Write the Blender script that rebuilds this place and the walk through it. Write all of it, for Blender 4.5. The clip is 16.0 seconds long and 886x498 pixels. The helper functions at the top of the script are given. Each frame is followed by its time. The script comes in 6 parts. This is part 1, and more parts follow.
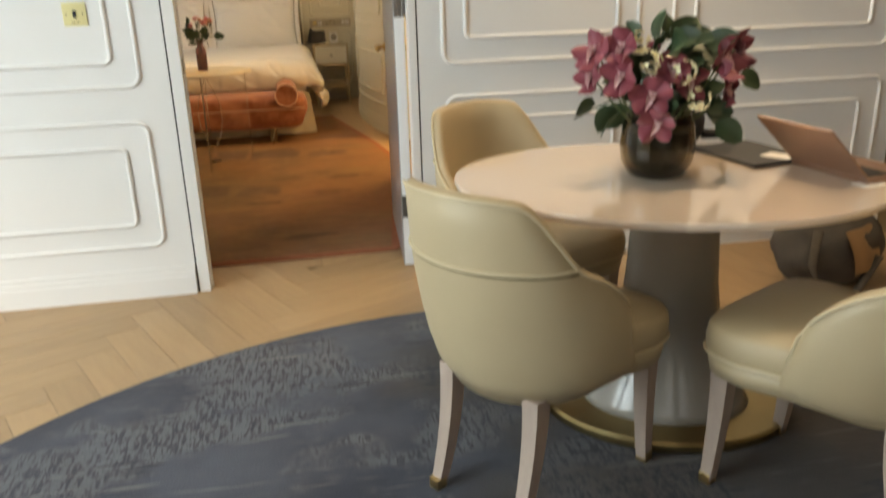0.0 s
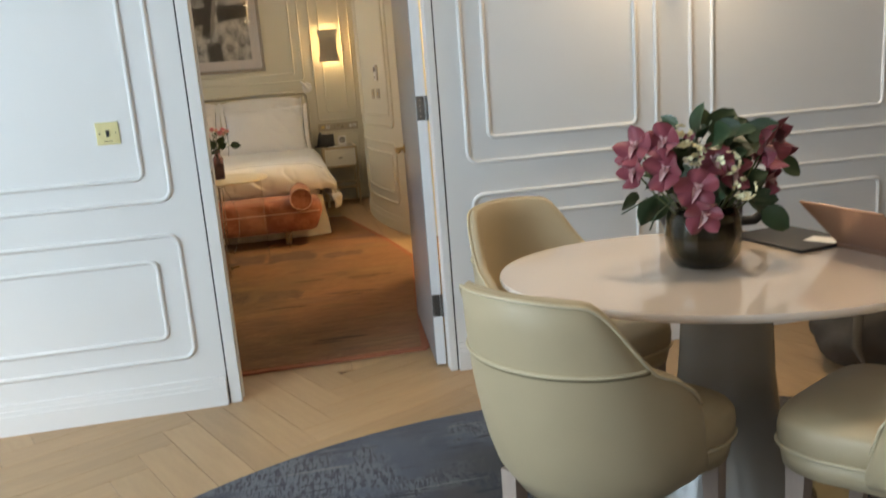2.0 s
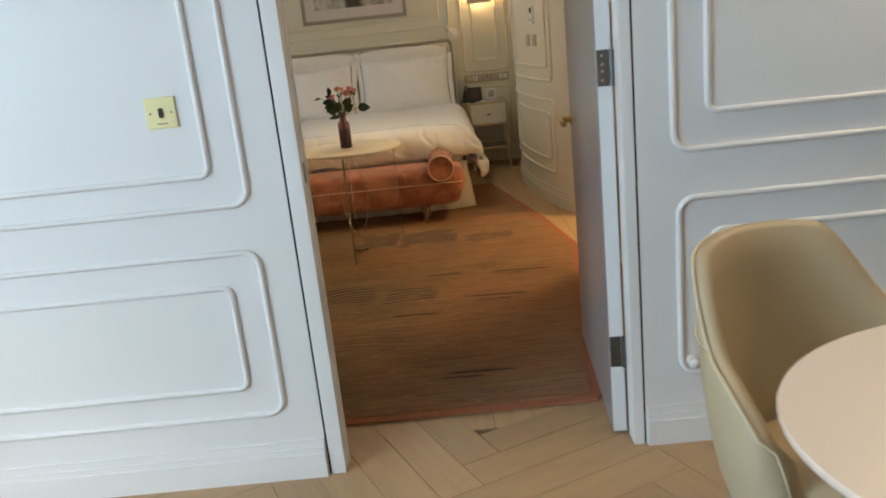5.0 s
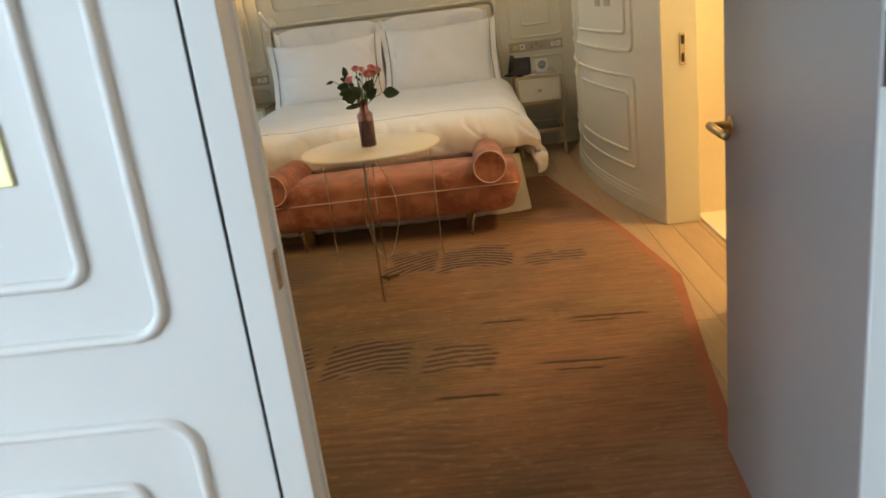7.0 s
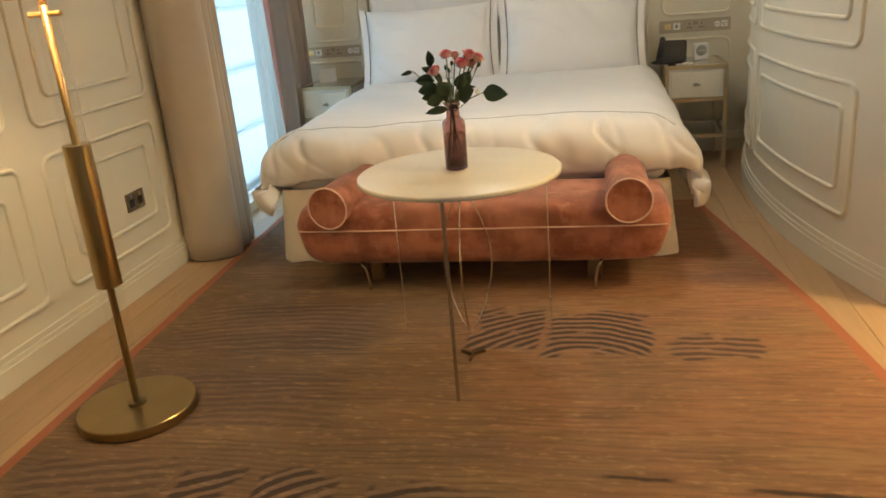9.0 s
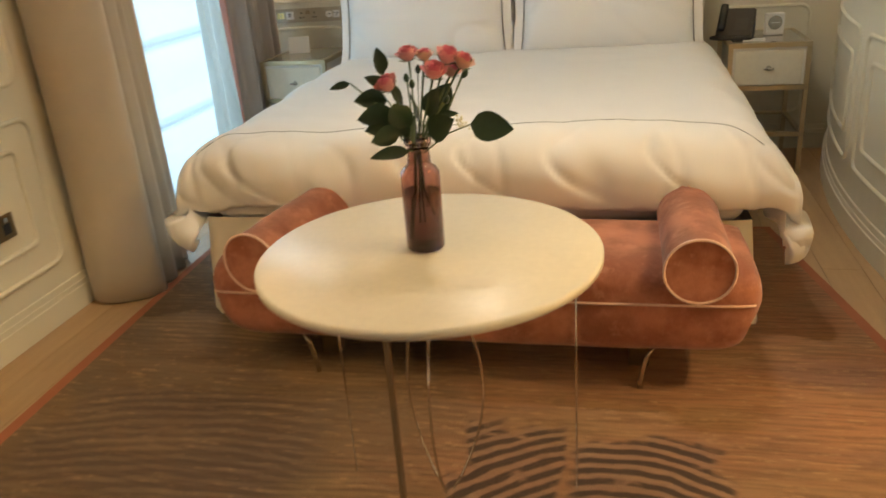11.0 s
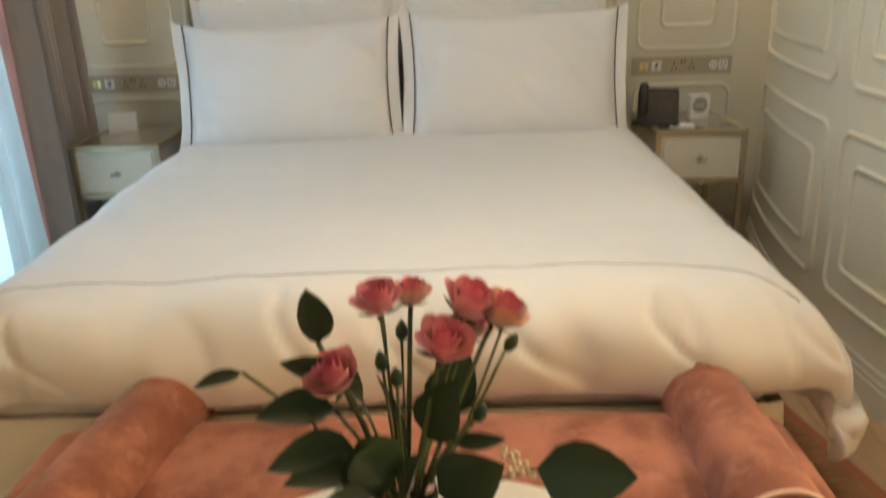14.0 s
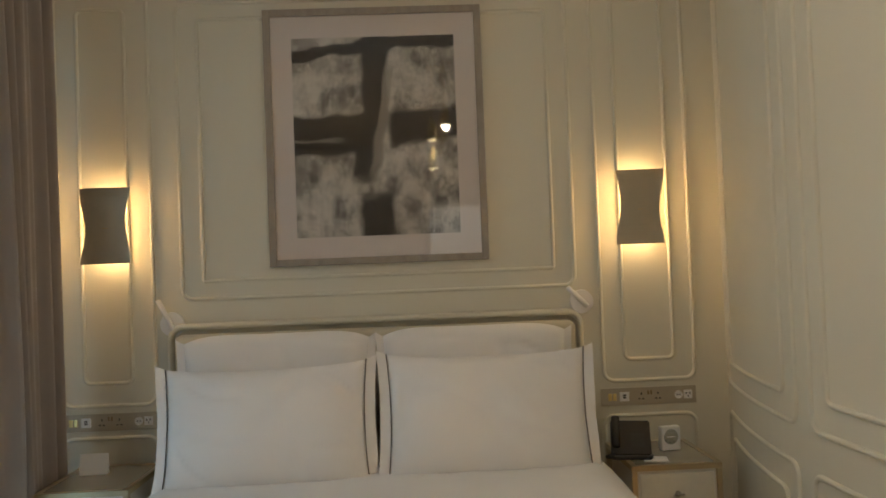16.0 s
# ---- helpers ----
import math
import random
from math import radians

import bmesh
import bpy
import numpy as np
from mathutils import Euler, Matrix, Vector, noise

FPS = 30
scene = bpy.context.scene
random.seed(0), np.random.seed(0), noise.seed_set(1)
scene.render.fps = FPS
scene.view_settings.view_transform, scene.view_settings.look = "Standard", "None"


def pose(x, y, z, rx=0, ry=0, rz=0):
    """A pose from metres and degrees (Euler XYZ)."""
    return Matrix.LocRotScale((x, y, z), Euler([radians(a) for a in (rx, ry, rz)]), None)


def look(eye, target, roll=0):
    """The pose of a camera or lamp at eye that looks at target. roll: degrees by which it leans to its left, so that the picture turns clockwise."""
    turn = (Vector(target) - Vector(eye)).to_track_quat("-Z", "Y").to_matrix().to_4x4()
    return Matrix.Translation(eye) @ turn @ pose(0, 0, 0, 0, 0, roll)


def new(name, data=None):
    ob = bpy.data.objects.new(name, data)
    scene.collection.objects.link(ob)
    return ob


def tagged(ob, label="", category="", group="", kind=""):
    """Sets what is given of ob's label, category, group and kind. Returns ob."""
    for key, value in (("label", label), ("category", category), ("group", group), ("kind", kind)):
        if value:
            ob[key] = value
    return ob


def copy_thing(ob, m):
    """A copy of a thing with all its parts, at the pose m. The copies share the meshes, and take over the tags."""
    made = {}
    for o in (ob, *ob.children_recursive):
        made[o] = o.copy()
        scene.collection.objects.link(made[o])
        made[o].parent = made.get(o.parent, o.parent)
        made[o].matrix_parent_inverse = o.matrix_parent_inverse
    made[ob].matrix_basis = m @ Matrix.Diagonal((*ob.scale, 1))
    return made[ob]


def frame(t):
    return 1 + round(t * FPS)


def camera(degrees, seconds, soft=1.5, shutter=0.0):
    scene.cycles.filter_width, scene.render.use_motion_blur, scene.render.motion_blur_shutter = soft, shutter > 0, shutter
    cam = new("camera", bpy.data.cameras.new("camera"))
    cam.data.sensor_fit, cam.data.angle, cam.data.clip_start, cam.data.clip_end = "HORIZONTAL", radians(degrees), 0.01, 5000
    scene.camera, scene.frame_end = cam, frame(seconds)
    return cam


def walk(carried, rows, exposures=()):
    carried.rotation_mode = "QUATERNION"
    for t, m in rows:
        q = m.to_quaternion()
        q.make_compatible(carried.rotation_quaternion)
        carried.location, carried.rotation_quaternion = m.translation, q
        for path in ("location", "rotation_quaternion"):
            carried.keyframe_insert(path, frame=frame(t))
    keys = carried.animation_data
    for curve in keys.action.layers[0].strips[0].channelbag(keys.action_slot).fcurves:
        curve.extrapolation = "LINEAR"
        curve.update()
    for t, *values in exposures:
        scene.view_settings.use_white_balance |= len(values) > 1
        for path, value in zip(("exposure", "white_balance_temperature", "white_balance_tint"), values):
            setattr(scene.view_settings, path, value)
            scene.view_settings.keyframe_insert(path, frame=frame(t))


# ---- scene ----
cam = camera(58.9, 16.0, 1.7, 0.5)
PATH = [
    (0, (0.455, 1.091, 1.299), (0.795, 2.95, 0.645), -1.7),
    (0.5, (0.43, 1.086, 1.348), (0.806, 3.003, 0.919), -1.4),
    (1, (0.422, 1.098, 1.36), (0.814, 3.031, 1.03), -2.5),
    (1.5, (0.401, 1.122, 1.34), (0.789, 3.055, 1.005), -3.6),
    (2, (0.339, 1.147, 1.325), (0.696, 3.068, 0.896), -4.4),
    (2.5, (0.356, 1.245, 1.301), (0.656, 3.147, 0.761), -4.7),
    (3, (0.427, 1.39, 1.304), (0.723, 3.279, 0.717), -5.1),
    (3.5, (0.416, 1.541, 1.323), (0.748, 3.437, 0.78), -5.8),
    (4, (0.389, 1.714, 1.351), (0.706, 3.635, 0.892), -7.1),
    (4.5, (0.433, 1.977, 1.335), (0.536, 3.918, 0.862), -6.0),
    (4.7, (0.447, 2.075, 1.346), (0.453, 4.012, 0.85), -5.4),
    (7, (0.33, 3.446, 1.337), (0.22, 5.349, 0.73), -7.2),
    (7.6, (0.37, 3.842, 1.331), (0.13, 5.729, 0.715), -5.4),
    (8, (0.331, 4.109, 1.299), (0.053, 5.985, 0.663), -5.7),
    (8.5, (0.275, 4.427, 1.324), (-0.042, 6.29, 0.669), -6.1),
    (8.7, (0.279, 4.535, 1.317), (-0.075, 6.392, 0.666), -5.6),
    (10.8, (0.184, 5.726, 1.287), (-0.258, 7.52, 0.522), -4.1),
    (11, (0.181, 5.819, 1.283), (-0.244, 7.617, 0.518), -4.3),
    (11.5, (0.098, 6.078, 1.293), (-0.26, 7.893, 0.534), -5.3),
    (12, (0.041, 6.234, 1.296), (-0.276, 8.065, 0.556), -4.6),
    (12.5, (0.017, 6.41, 1.292), (-0.287, 8.247, 0.563), -3.5),
    (13, (-0.034, 6.562, 1.278), (-0.281, 8.395, 0.517), -2.7),
    (13.5, (-0.109, 6.641, 1.291), (-0.226, 8.476, 0.505), -2.1),
    (14, (-0.135, 6.671, 1.315), (-0.162, 8.552, 0.636), -1.7),
    (14.5, (-0.159, 6.648, 1.414), (-0.16, 8.626, 1.12), -1.7),
    (15, (-0.157, 6.625, 1.508), (-0.137, 8.624, 1.454), -1.7),
    (15.5, (-0.135, 6.621, 1.487), (-0.107, 8.62, 1.541), -1.9),
    (16, (-0.141, 6.628, 1.5), (-0.076, 8.627, 1.548), -2.2),
]
EXPOSURES = [(0.0, 0.2, 7900, 14), (0.5, -0.17, 7200, 13), (1.0, -0.15, 6550, 12), (2.5, 0.06, 6750, 13), (3.5, 0.12, 6550, 12), (4.5, -0.12, 6500, 12), (7.0, 0.12, 6450, 11), (8.5, 0.42, 6050, 10), (11.0, 0.46, 6400, 10), (12.0, 0.30, 6350, 11), (13.0, 0.18, 6300, 11), (14.0, 0.42, 5950, 10), (14.5, 0.18, 5950, 10), (15.0, -0.28, 6150, 11), (16.0, -0.40, 6400, 13)]
walk(cam, [(t, look(eye, target, roll)) for t, eye, target, roll in PATH], EXPOSURES)

# ---- world and light ----
CEIL = 3.0
world = bpy.data.worlds.new("sky")
scene.world = world
world.use_nodes = True
wn = world.node_tree.nodes
sky = wn.new("ShaderNodeTexSky")
sky.sky_type, sky.sun_disc = "NISHITA", False
sky.sun_elevation, sky.sun_rotation = radians(38), radians(250)
world.node_tree.links.new(sky.outputs[0], wn["Background"].inputs[0])
wn["Background"].inputs[1].default_value = 0.1


def lamp(name, kind, m, energy, color, size=0.05, size_y=None, spread=None):
    data = bpy.data.lights.new(name, kind)
    data.energy, data.color = energy, color
    if kind == "AREA":
        data.shape, data.size, data.size_y = "RECTANGLE", size, size_y or size
        if spread:
            data.spread = radians(spread)
    elif kind == "SUN":
        data.angle = size
    else:
        data.shadow_soft_size = size
    ob = new(name, data)
    ob.matrix_world = m
    return ob


WARM = (1.0, 0.70, 0.36)
DAY = (0.62, 0.83, 1.0)
lamp("sun", "SUN", look((-6, -4, 6), (0, 2, 0)), 0.8, (1, 0.95, 0.88), radians(12))
# skylight in the window openings
lamp("window_light_bedroom", "AREA", look((-2.035, 9.44, 1.4), (0, 9.44, 1.4)), 48, DAY, 1.3, 2.5)
lamp("window_light_living", "AREA", look((-3.05, 1.6, 1.6), (0, 3.4, 1.35)), 128, DAY, 2.4, 2.3)
lamp("window_light_front", "AREA", look((0.9, -2.35, 1.6), (0.9, 2, 1.4)), 8, (1.0, 0.93, 0.90), 2.2, 2.3)
# lamps of the rooms
for sx in (-1.57, 0.91):
    lamp("sconce_light", "POINT", pose(sx, 10.31, 1.84), 2.5, (1.0, 0.62, 0.26), 0.02)
    lamp("sconce_light", "POINT", pose(sx, 10.31, 1.66), 2.5, (1.0, 0.62, 0.26), 0.02)
lamp("living_sconce_light", "POINT", pose(2.08, 4.36, 2.02), 44, (1.0, 0.78, 0.5), 0.05)
lamp("floor_lamp_light", "POINT", pose(-1.23, 6.76, 1.52), 21, WARM, 0.06)
for cx, cy, cz in ((0.103, 8.20, 2.545), (-0.002, 8.24, 2.43), (-0.001, 8.16, 2.23)):
    spot = lamp("chandelier_light", "SPOT", look((cx, cy, cz), (cx, cy, 0)), 5, (1.0, 0.92, 0.80), 0.03)
    spot.data.spot_size, spot.data.spot_blend = radians(150), 0.5
lamp("chandelier_glow", "POINT", pose(0.103, 8.20, 2.548), 26, (1.0, 0.86, 0.66), 0.022)
lamp("vestibule_light", "AREA", look((2.2, 7.2, 2.5), (2.2, 7.2, 0)), 46, (1.0, 0.72, 0.34), 0.5)
# warm fill added above the dining table, with no fitting behind it
lamp("living_downlight", "AREA", look((1.5, 3.1, 2.95), (1.5, 3.1, 0)), 2.8, (1.0, 0.78, 0.52), 0.3, 0.3, 70)


# ---- materials ----
def material(name, color, rough=0.5, metal=0.0, vary=0.08, scale=6.0, grain=60.0, bump=0.08, stretch=(1, 1, 1),
             second=None, coat=0.0, sheen=0.0, random_part=0.0, sss=0.0):
    m = bpy.data.materials.new(name)
    m.use_nodes = True
    nt = m.node_tree
    n, l = nt.nodes, nt.links
    b = n["Principled BSDF"]
    b.inputs["Roughness"].default_value, b.inputs["Metallic"].default_value = rough, metal
    b.inputs["Coat Weight"].default_value, b.inputs["Sheen Weight"].default_value = coat, sheen
    co = n.new("ShaderNodeTexCoord")
    mp = n.new("ShaderNodeMapping")
    mp.inputs["Scale"].default_value = stretch
    l.new(co.outputs["Object"], mp.inputs["Vector"])
    big, fine = n.new("ShaderNodeTexNoise"), n.new("ShaderNodeTexNoise")
    big.inputs["Scale"].default_value, big.inputs["Detail"].default_value = scale, 4
    fine.inputs["Scale"].default_value, fine.inputs["Detail"].default_value = grain, 3
    l.new(mp.outputs[0], big.inputs["Vector"])
    l.new(mp.outputs[0], fine.inputs["Vector"])
    ramp = n.new("ShaderNodeMix")
    ramp.data_type = "RGBA"
    dark = second or tuple(c * (1 - 2.2 * vary) for c in color)
    light = color if second else tuple(min(1, c * (1 + vary)) for c in color)
    ramp.inputs[6].default_value, ramp.inputs[7].default_value = (*dark, 1), (*light, 1)
    mid = n.new("ShaderNodeMath")
    mid.operation = "MULTIPLY_ADD"
    mid.inputs[1].default_value = 0.35
    l.new(fine.outputs[0], mid.inputs[0])
    sub = n.new("ShaderNodeMath")
    sub.operation = "MULTIPLY"
    sub.inputs[1].default_value = 0.75
    l.new(big.outputs[0], sub.inputs[0])
    l.new(sub.outputs[0], mid.inputs[2])
    last = mid
    if random_part:
        info = n.new("ShaderNodeObjectInfo")
        geo = n.new("ShaderNodeNewGeometry")
        add = n.new("ShaderNodeMath")
        add.operation = "ADD"
        l.new(info.outputs["Random"], add.inputs[0])
        l.new(geo.outputs["Random Per Island"], add.inputs[1])
        fr = n.new("ShaderNodeMath")
        fr.operation = "FRACT"
        l.new(add.outputs[0], fr.inputs[0])
        ma = n.new("ShaderNodeMath")
        ma.operation = "MULTIPLY_ADD"
        ma.inputs[1].default_value = random_part
        l.new(fr.outputs[0], ma.inputs[0])
        l.new(mid.outputs[0], ma.inputs[2])
        last = ma
    l.new(last.outputs[0], ramp.inputs[0])
    l.new(ramp.outputs[2], b.inputs["Base Color"])
    if bump:
        bp = n.new("ShaderNodeBump")
        bp.inputs["Strength"].default_value, bp.inputs["Distance"].default_value = bump, 0.01
        l.new(last.outputs[0], bp.inputs["Height"])
        l.new(bp.outputs[0], b.inputs["Normal"])
    return m


def glass(name, color, rough=0.02, alpha=0.0):
    m = bpy.data.materials.new(name)
    m.use_nodes = True
    b = m.node_tree.nodes["Principled BSDF"]
    b.inputs["Base Color"].default_value = (*color, 1)
    b.inputs["Roughness"].default_value = rough
    b.inputs["Transmission Weight"].default_value = 1.0
    b.inputs["IOR"].default_value = 1.45
    return m


def glow(name, color, strength, base=(0.9, 0.9, 0.9)):
    m = bpy.data.materials.new(name)
    m.use_nodes = True
    b = m.node_tree.nodes["Principled BSDF"]
    b.inputs["Base Color"].default_value = (*base, 1)
    b.inputs["Emission Color"].default_value = (*color, 1)
    b.inputs["Emission Strength"].default_value = strength
    return m


M_WALL = material("white_wall_paint", (0.80, 0.79, 0.77), 0.45, vary=0.015, scale=2, grain=150, bump=0.02)
M_CREAM = material("cream_wall_paint", (0.73, 0.70, 0.575), 0.45, vary=0.02, scale=2, grain=150, bump=0.02)
M_CEIL = material("ceiling_paint", (0.82, 0.80, 0.75), 0.7, vary=0.015, bump=0.02)
M_DOORFACE = material("dark_grey_door_face", (0.29, 0.28, 0.285), 0.28, vary=0.02, scale=3, bump=0.01)
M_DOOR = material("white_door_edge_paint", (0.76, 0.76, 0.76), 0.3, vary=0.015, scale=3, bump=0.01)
M_OAK = material("pale_oak", (0.43, 0.285, 0.152), 0.42, vary=0.16, scale=3, grain=26, bump=0.06, stretch=(9, 1, 1), random_part=0.35)
M_JOINT = material("dark_floor_joint", (0.16, 0.10, 0.06), 0.8, vary=0.1)
M_LEATHER = material("cream_leather", (0.49, 0.392, 0.245), 0.5, vary=0.04, scale=8, grain=260, bump=0.10)
M_LEATHER_SEAM = material("cream_leather_piping", (0.62, 0.52, 0.34), 0.5, vary=0.05, grain=200, bump=0.08)
M_SEAMDARK = material("dark_leather_stitching", (0.22, 0.17, 0.09), 0.6, vary=0.1)
M_ASH = material("bleached_ash", (0.44, 0.345, 0.285), 0.45, vary=0.12, scale=6, grain=40, bump=0.05, stretch=(6, 6, 1))
M_BRASS = material("brushed_brass", (0.62, 0.44, 0.20), 0.32, 1.0, vary=0.08, scale=8, grain=200, bump=0.02)
M_OLDBRASS = material("dark_brass", (0.30, 0.22, 0.12), 0.4, 1.0, vary=0.1, scale=10, grain=120, bump=0.03)
M_AGEDBRASS = material("aged_brass", (0.40, 0.30, 0.14), 0.30, 1.0, vary=0.12, scale=7, grain=160, bump=0.02)
M_HINGE = material("dark_steel_hinge", (0.17, 0.16, 0.15), 0.4, 0.9, vary=0.1, bump=0.02)
M_SWITCHBRASS = material("bright_lacquered_brass", (0.86, 0.77, 0.40), 0.30, 0.35, vary=0.05, scale=9, bump=0.01)
M_YELLOWBRASS = material("polished_brass", (0.85, 0.68, 0.28), 0.28, 1.0, vary=0.05, scale=9, bump=0.01)
M_CHROME = material("satin_nickel", (0.55, 0.52, 0.47), 0.25, 1.0, vary=0.04, bump=0.01)
M_LACQUER = material("cream_lacquer_top", (0.80, 0.67, 0.55), 0.07, vary=0.02, scale=3, bump=0.0, coat=0.8)
M_COLUMN = material("grey_lacquer_column", (0.34, 0.32, 0.29), 0.2, vary=0.03, bump=0.01, coat=0.4)
M_SMOKE = glass("smoked_glass", (0.42, 0.37, 0.28))
M_AMBER = glass("plum_glass", (0.50, 0.29, 0.29))
nt = M_AMBER.node_tree
where, split, fade, tone = nt.nodes.new("ShaderNodeTexCoord"), nt.nodes.new("ShaderNodeSeparateXYZ"), nt.nodes.new("ShaderNodeMapRange"), nt.nodes.new("ShaderNodeMix")
tone.data_type = "RGBA"
fade.inputs[1].default_value, fade.inputs[2].default_value = 0.0, 0.13
tone.inputs[6].default_value, tone.inputs[7].default_value = (0.16, 0.065, 0.070, 1), (0.66, 0.45, 0.42, 1)
nt.links.new(where.outputs["Object"], split.inputs[0])
nt.links.new(split.outputs[2], fade.inputs[0])
nt.links.new(fade.outputs[0], tone.inputs[0])
nt.links.new(tone.outputs[2], nt.nodes["Principled BSDF"].inputs["Base Color"])
M_CLEAR = glass("clear_glass", (0.96, 0.98, 0.97))
M_WATER = material("dark_foliage_in_water", (0.055, 0.06, 0.032), 0.3, vary=0.25)
M_ORCHID = material("pink_orchid_petal", (0.31, 0.066, 0.090), 0.5, vary=0.2, scale=22, grain=140, bump=0.05, sheen=0.25, second=(0.17, 0.022, 0.042))
M_ORCHIDLIP = material("orchid_lip", (0.80, 0.62, 0.58), 0.45, vary=0.2, scale=90, second=(0.34, 0.05, 0.09))
M_TUBEROSE = material("cream_blossom", (0.85, 0.80, 0.55), 0.5, vary=0.08)
M_LEAF = material("dark_green_leaf", (0.035, 0.07, 0.03), 0.42, vary=0.3, scale=14, grain=90, bump=0.06)
M_STEM = material("green_stem", (0.10, 0.14, 0.05), 0.5, vary=0.2)
M_ROSE = material("pink_rose_petal", (0.86, 0.32, 0.40), 0.5, vary=0.15, scale=40, second=(0.72, 0.14, 0.22), sheen=0.2)
M_ROSEPALE = material("pale_rose_petal", (0.88, 0.62, 0.45), 0.5, vary=0.12, scale=30, second=(0.82, 0.40, 0.32), sheen=0.2)
M_BLACK = material("black_plastic", (0.014, 0.014, 0.015), 0.55, vary=0.1, bump=0.02)
M_BLACKLEATHER = material("black_leather", (0.022, 0.022, 0.024), 0.5, vary=0.15, grain=220, bump=0.12)
M_ROSEGOLD = material("rose_gold_aluminium", (0.40, 0.25, 0.18), 0.4, 0.75, vary=0.03, bump=0.005)
M_BAG = material("grey_brown_canvas", (0.10, 0.085, 0.07), 0.8, vary=0.2, scale=12, grain=240, bump=0.25)
M_TAN = material("tan_leather", (0.45, 0.27, 0.13), 0.55, vary=0.12, bump=0.08)
M_LINEN = material("white_bed_linen", (0.84, 0.83, 0.81), 0.75, vary=0.02, scale=5, grain=320, bump=0.05, sheen=0.1)
M_SKIRT = material("cream_bed_skirt", (0.75, 0.70, 0.60), 0.8, vary=0.04, grain=300, bump=0.05)
M_PIPING = material("dark_embroidered_line", (0.10, 0.09, 0.08), 0.8, vary=0.1)
M_VELVETPIPE = material("pale_pink_piping", (0.78, 0.55, 0.44), 0.7, vary=0.06)
M_MARBLE = material("cream_stone_top", (0.78, 0.73, 0.62), 0.34, vary=0.12, scale=3.5, bump=0.004)
M_CURTAIN = material("taupe_curtain_fabric", (0.56, 0.49, 0.39), 0.85, vary=0.06, scale=8, grain=260, bump=0.12, sheen=0.3)
M_CURTAINGREY = material("grey_curtain_fabric", (0.36, 0.32, 0.29), 0.85, vary=0.06, scale=8, grain=260, bump=0.12, sheen=0.2)
M_PINKTRIM = material("pink_curtain_trim", (0.62, 0.28, 0.22), 0.8, vary=0.08)
M_SHADE = material("cream_lamp_shade", (0.85, 0.75, 0.55), 0.8, vary=0.03, grain=240, bump=0.05)
M_OFFWHITE = material("white_satin_lacquer", (0.78, 0.76, 0.70), 0.3, vary=0.02, bump=0.005)
M_PEARL = material("pearl_drawer_front", (0.74, 0.70, 0.58), 0.35, vary=0.05, scale=30, bump=0.02)
M_HEADBOARD = material("sage_grey_upholstery", (0.58, 0.55, 0.44), 0.75, vary=0.05, grain=280, bump=0.1)
M_FRAME = material("limed_grey_wood_frame", (0.38, 0.33, 0.27), 0.5, vary=0.2, scale=10, grain=60, bump=0.08, stretch=(3, 3, 1))
M_MAT = material("pale_picture_mount", (0.70, 0.64, 0.60), 0.8, vary=0.02, bump=0.02)
M_SCONCE = material("bronze_sconce_plate", (0.50, 0.45, 0.35), 0.36, 0.5, vary=0.06, bump=0.02)
M_WHITEPLASTIC = material("white_plastic", (0.86, 0.85, 0.83), 0.35, vary=0.02, bump=0.005)
M_SILVER = material("silver_dial", (0.55, 0.55, 0.54), 0.25, 0.9, vary=0.05, bump=0.01)
M_PAPER = material("white_card", (0.84, 0.83, 0.80), 0.7, vary=0.02)
M_GROOVE = material("dark_shadow_gap", (0.03, 0.03, 0.03), 0.8, vary=0.1)
M_BATHSTONE = material("warm_limestone", (0.80, 0.68, 0.47), 0.4, vary=0.06, scale=5, grain=40, bump=0.02)
M_BROWNPANEL = material("bronze_brown_wood", (0.20, 0.13, 0.06), 0.4, vary=0.15, scale=4, grain=40, bump=0.05, stretch=(6, 6, 1))
M_BULB = glow("warm_bulb", (1.0, 0.74, 0.36), 14)


def sheer_material(name, color):
    m = bpy.data.materials.new(name)
    m.use_nodes = True
    n, l = m.node_tree.nodes, m.node_tree.links
    out = n["Material Output"]
    n.remove(n["Principled BSDF"])
    d, t, tr, mix, mix2 = (n.new("ShaderNodeBsdfDiffuse"), n.new("ShaderNodeBsdfTranslucent"), n.new("ShaderNodeBsdfTransparent"),
                           n.new("ShaderNodeMixShader"), n.new("ShaderNodeMixShader"))
    d.inputs[0].default_value = t.inputs[0].default_value = (*color, 1)
    mix.inputs[0].default_value, mix2.inputs[0].default_value = 0.55, 0.10
    l.new(d.outputs[0], mix.inputs[1])
    l.new(t.outputs[0], mix.inputs[2])
    l.new(mix.outputs[0], mix2.inputs[1])
    l.new(tr.outputs[0], mix2.inputs[2])
    l.new(mix2.outputs[0], out.inputs[0])
    return m


M_SHEER = sheer_material("white_voile", (0.62, 0.64, 0.60))
M_BLIND = sheer_material("pale_blue_white_voile", (0.36, 0.42, 0.445))


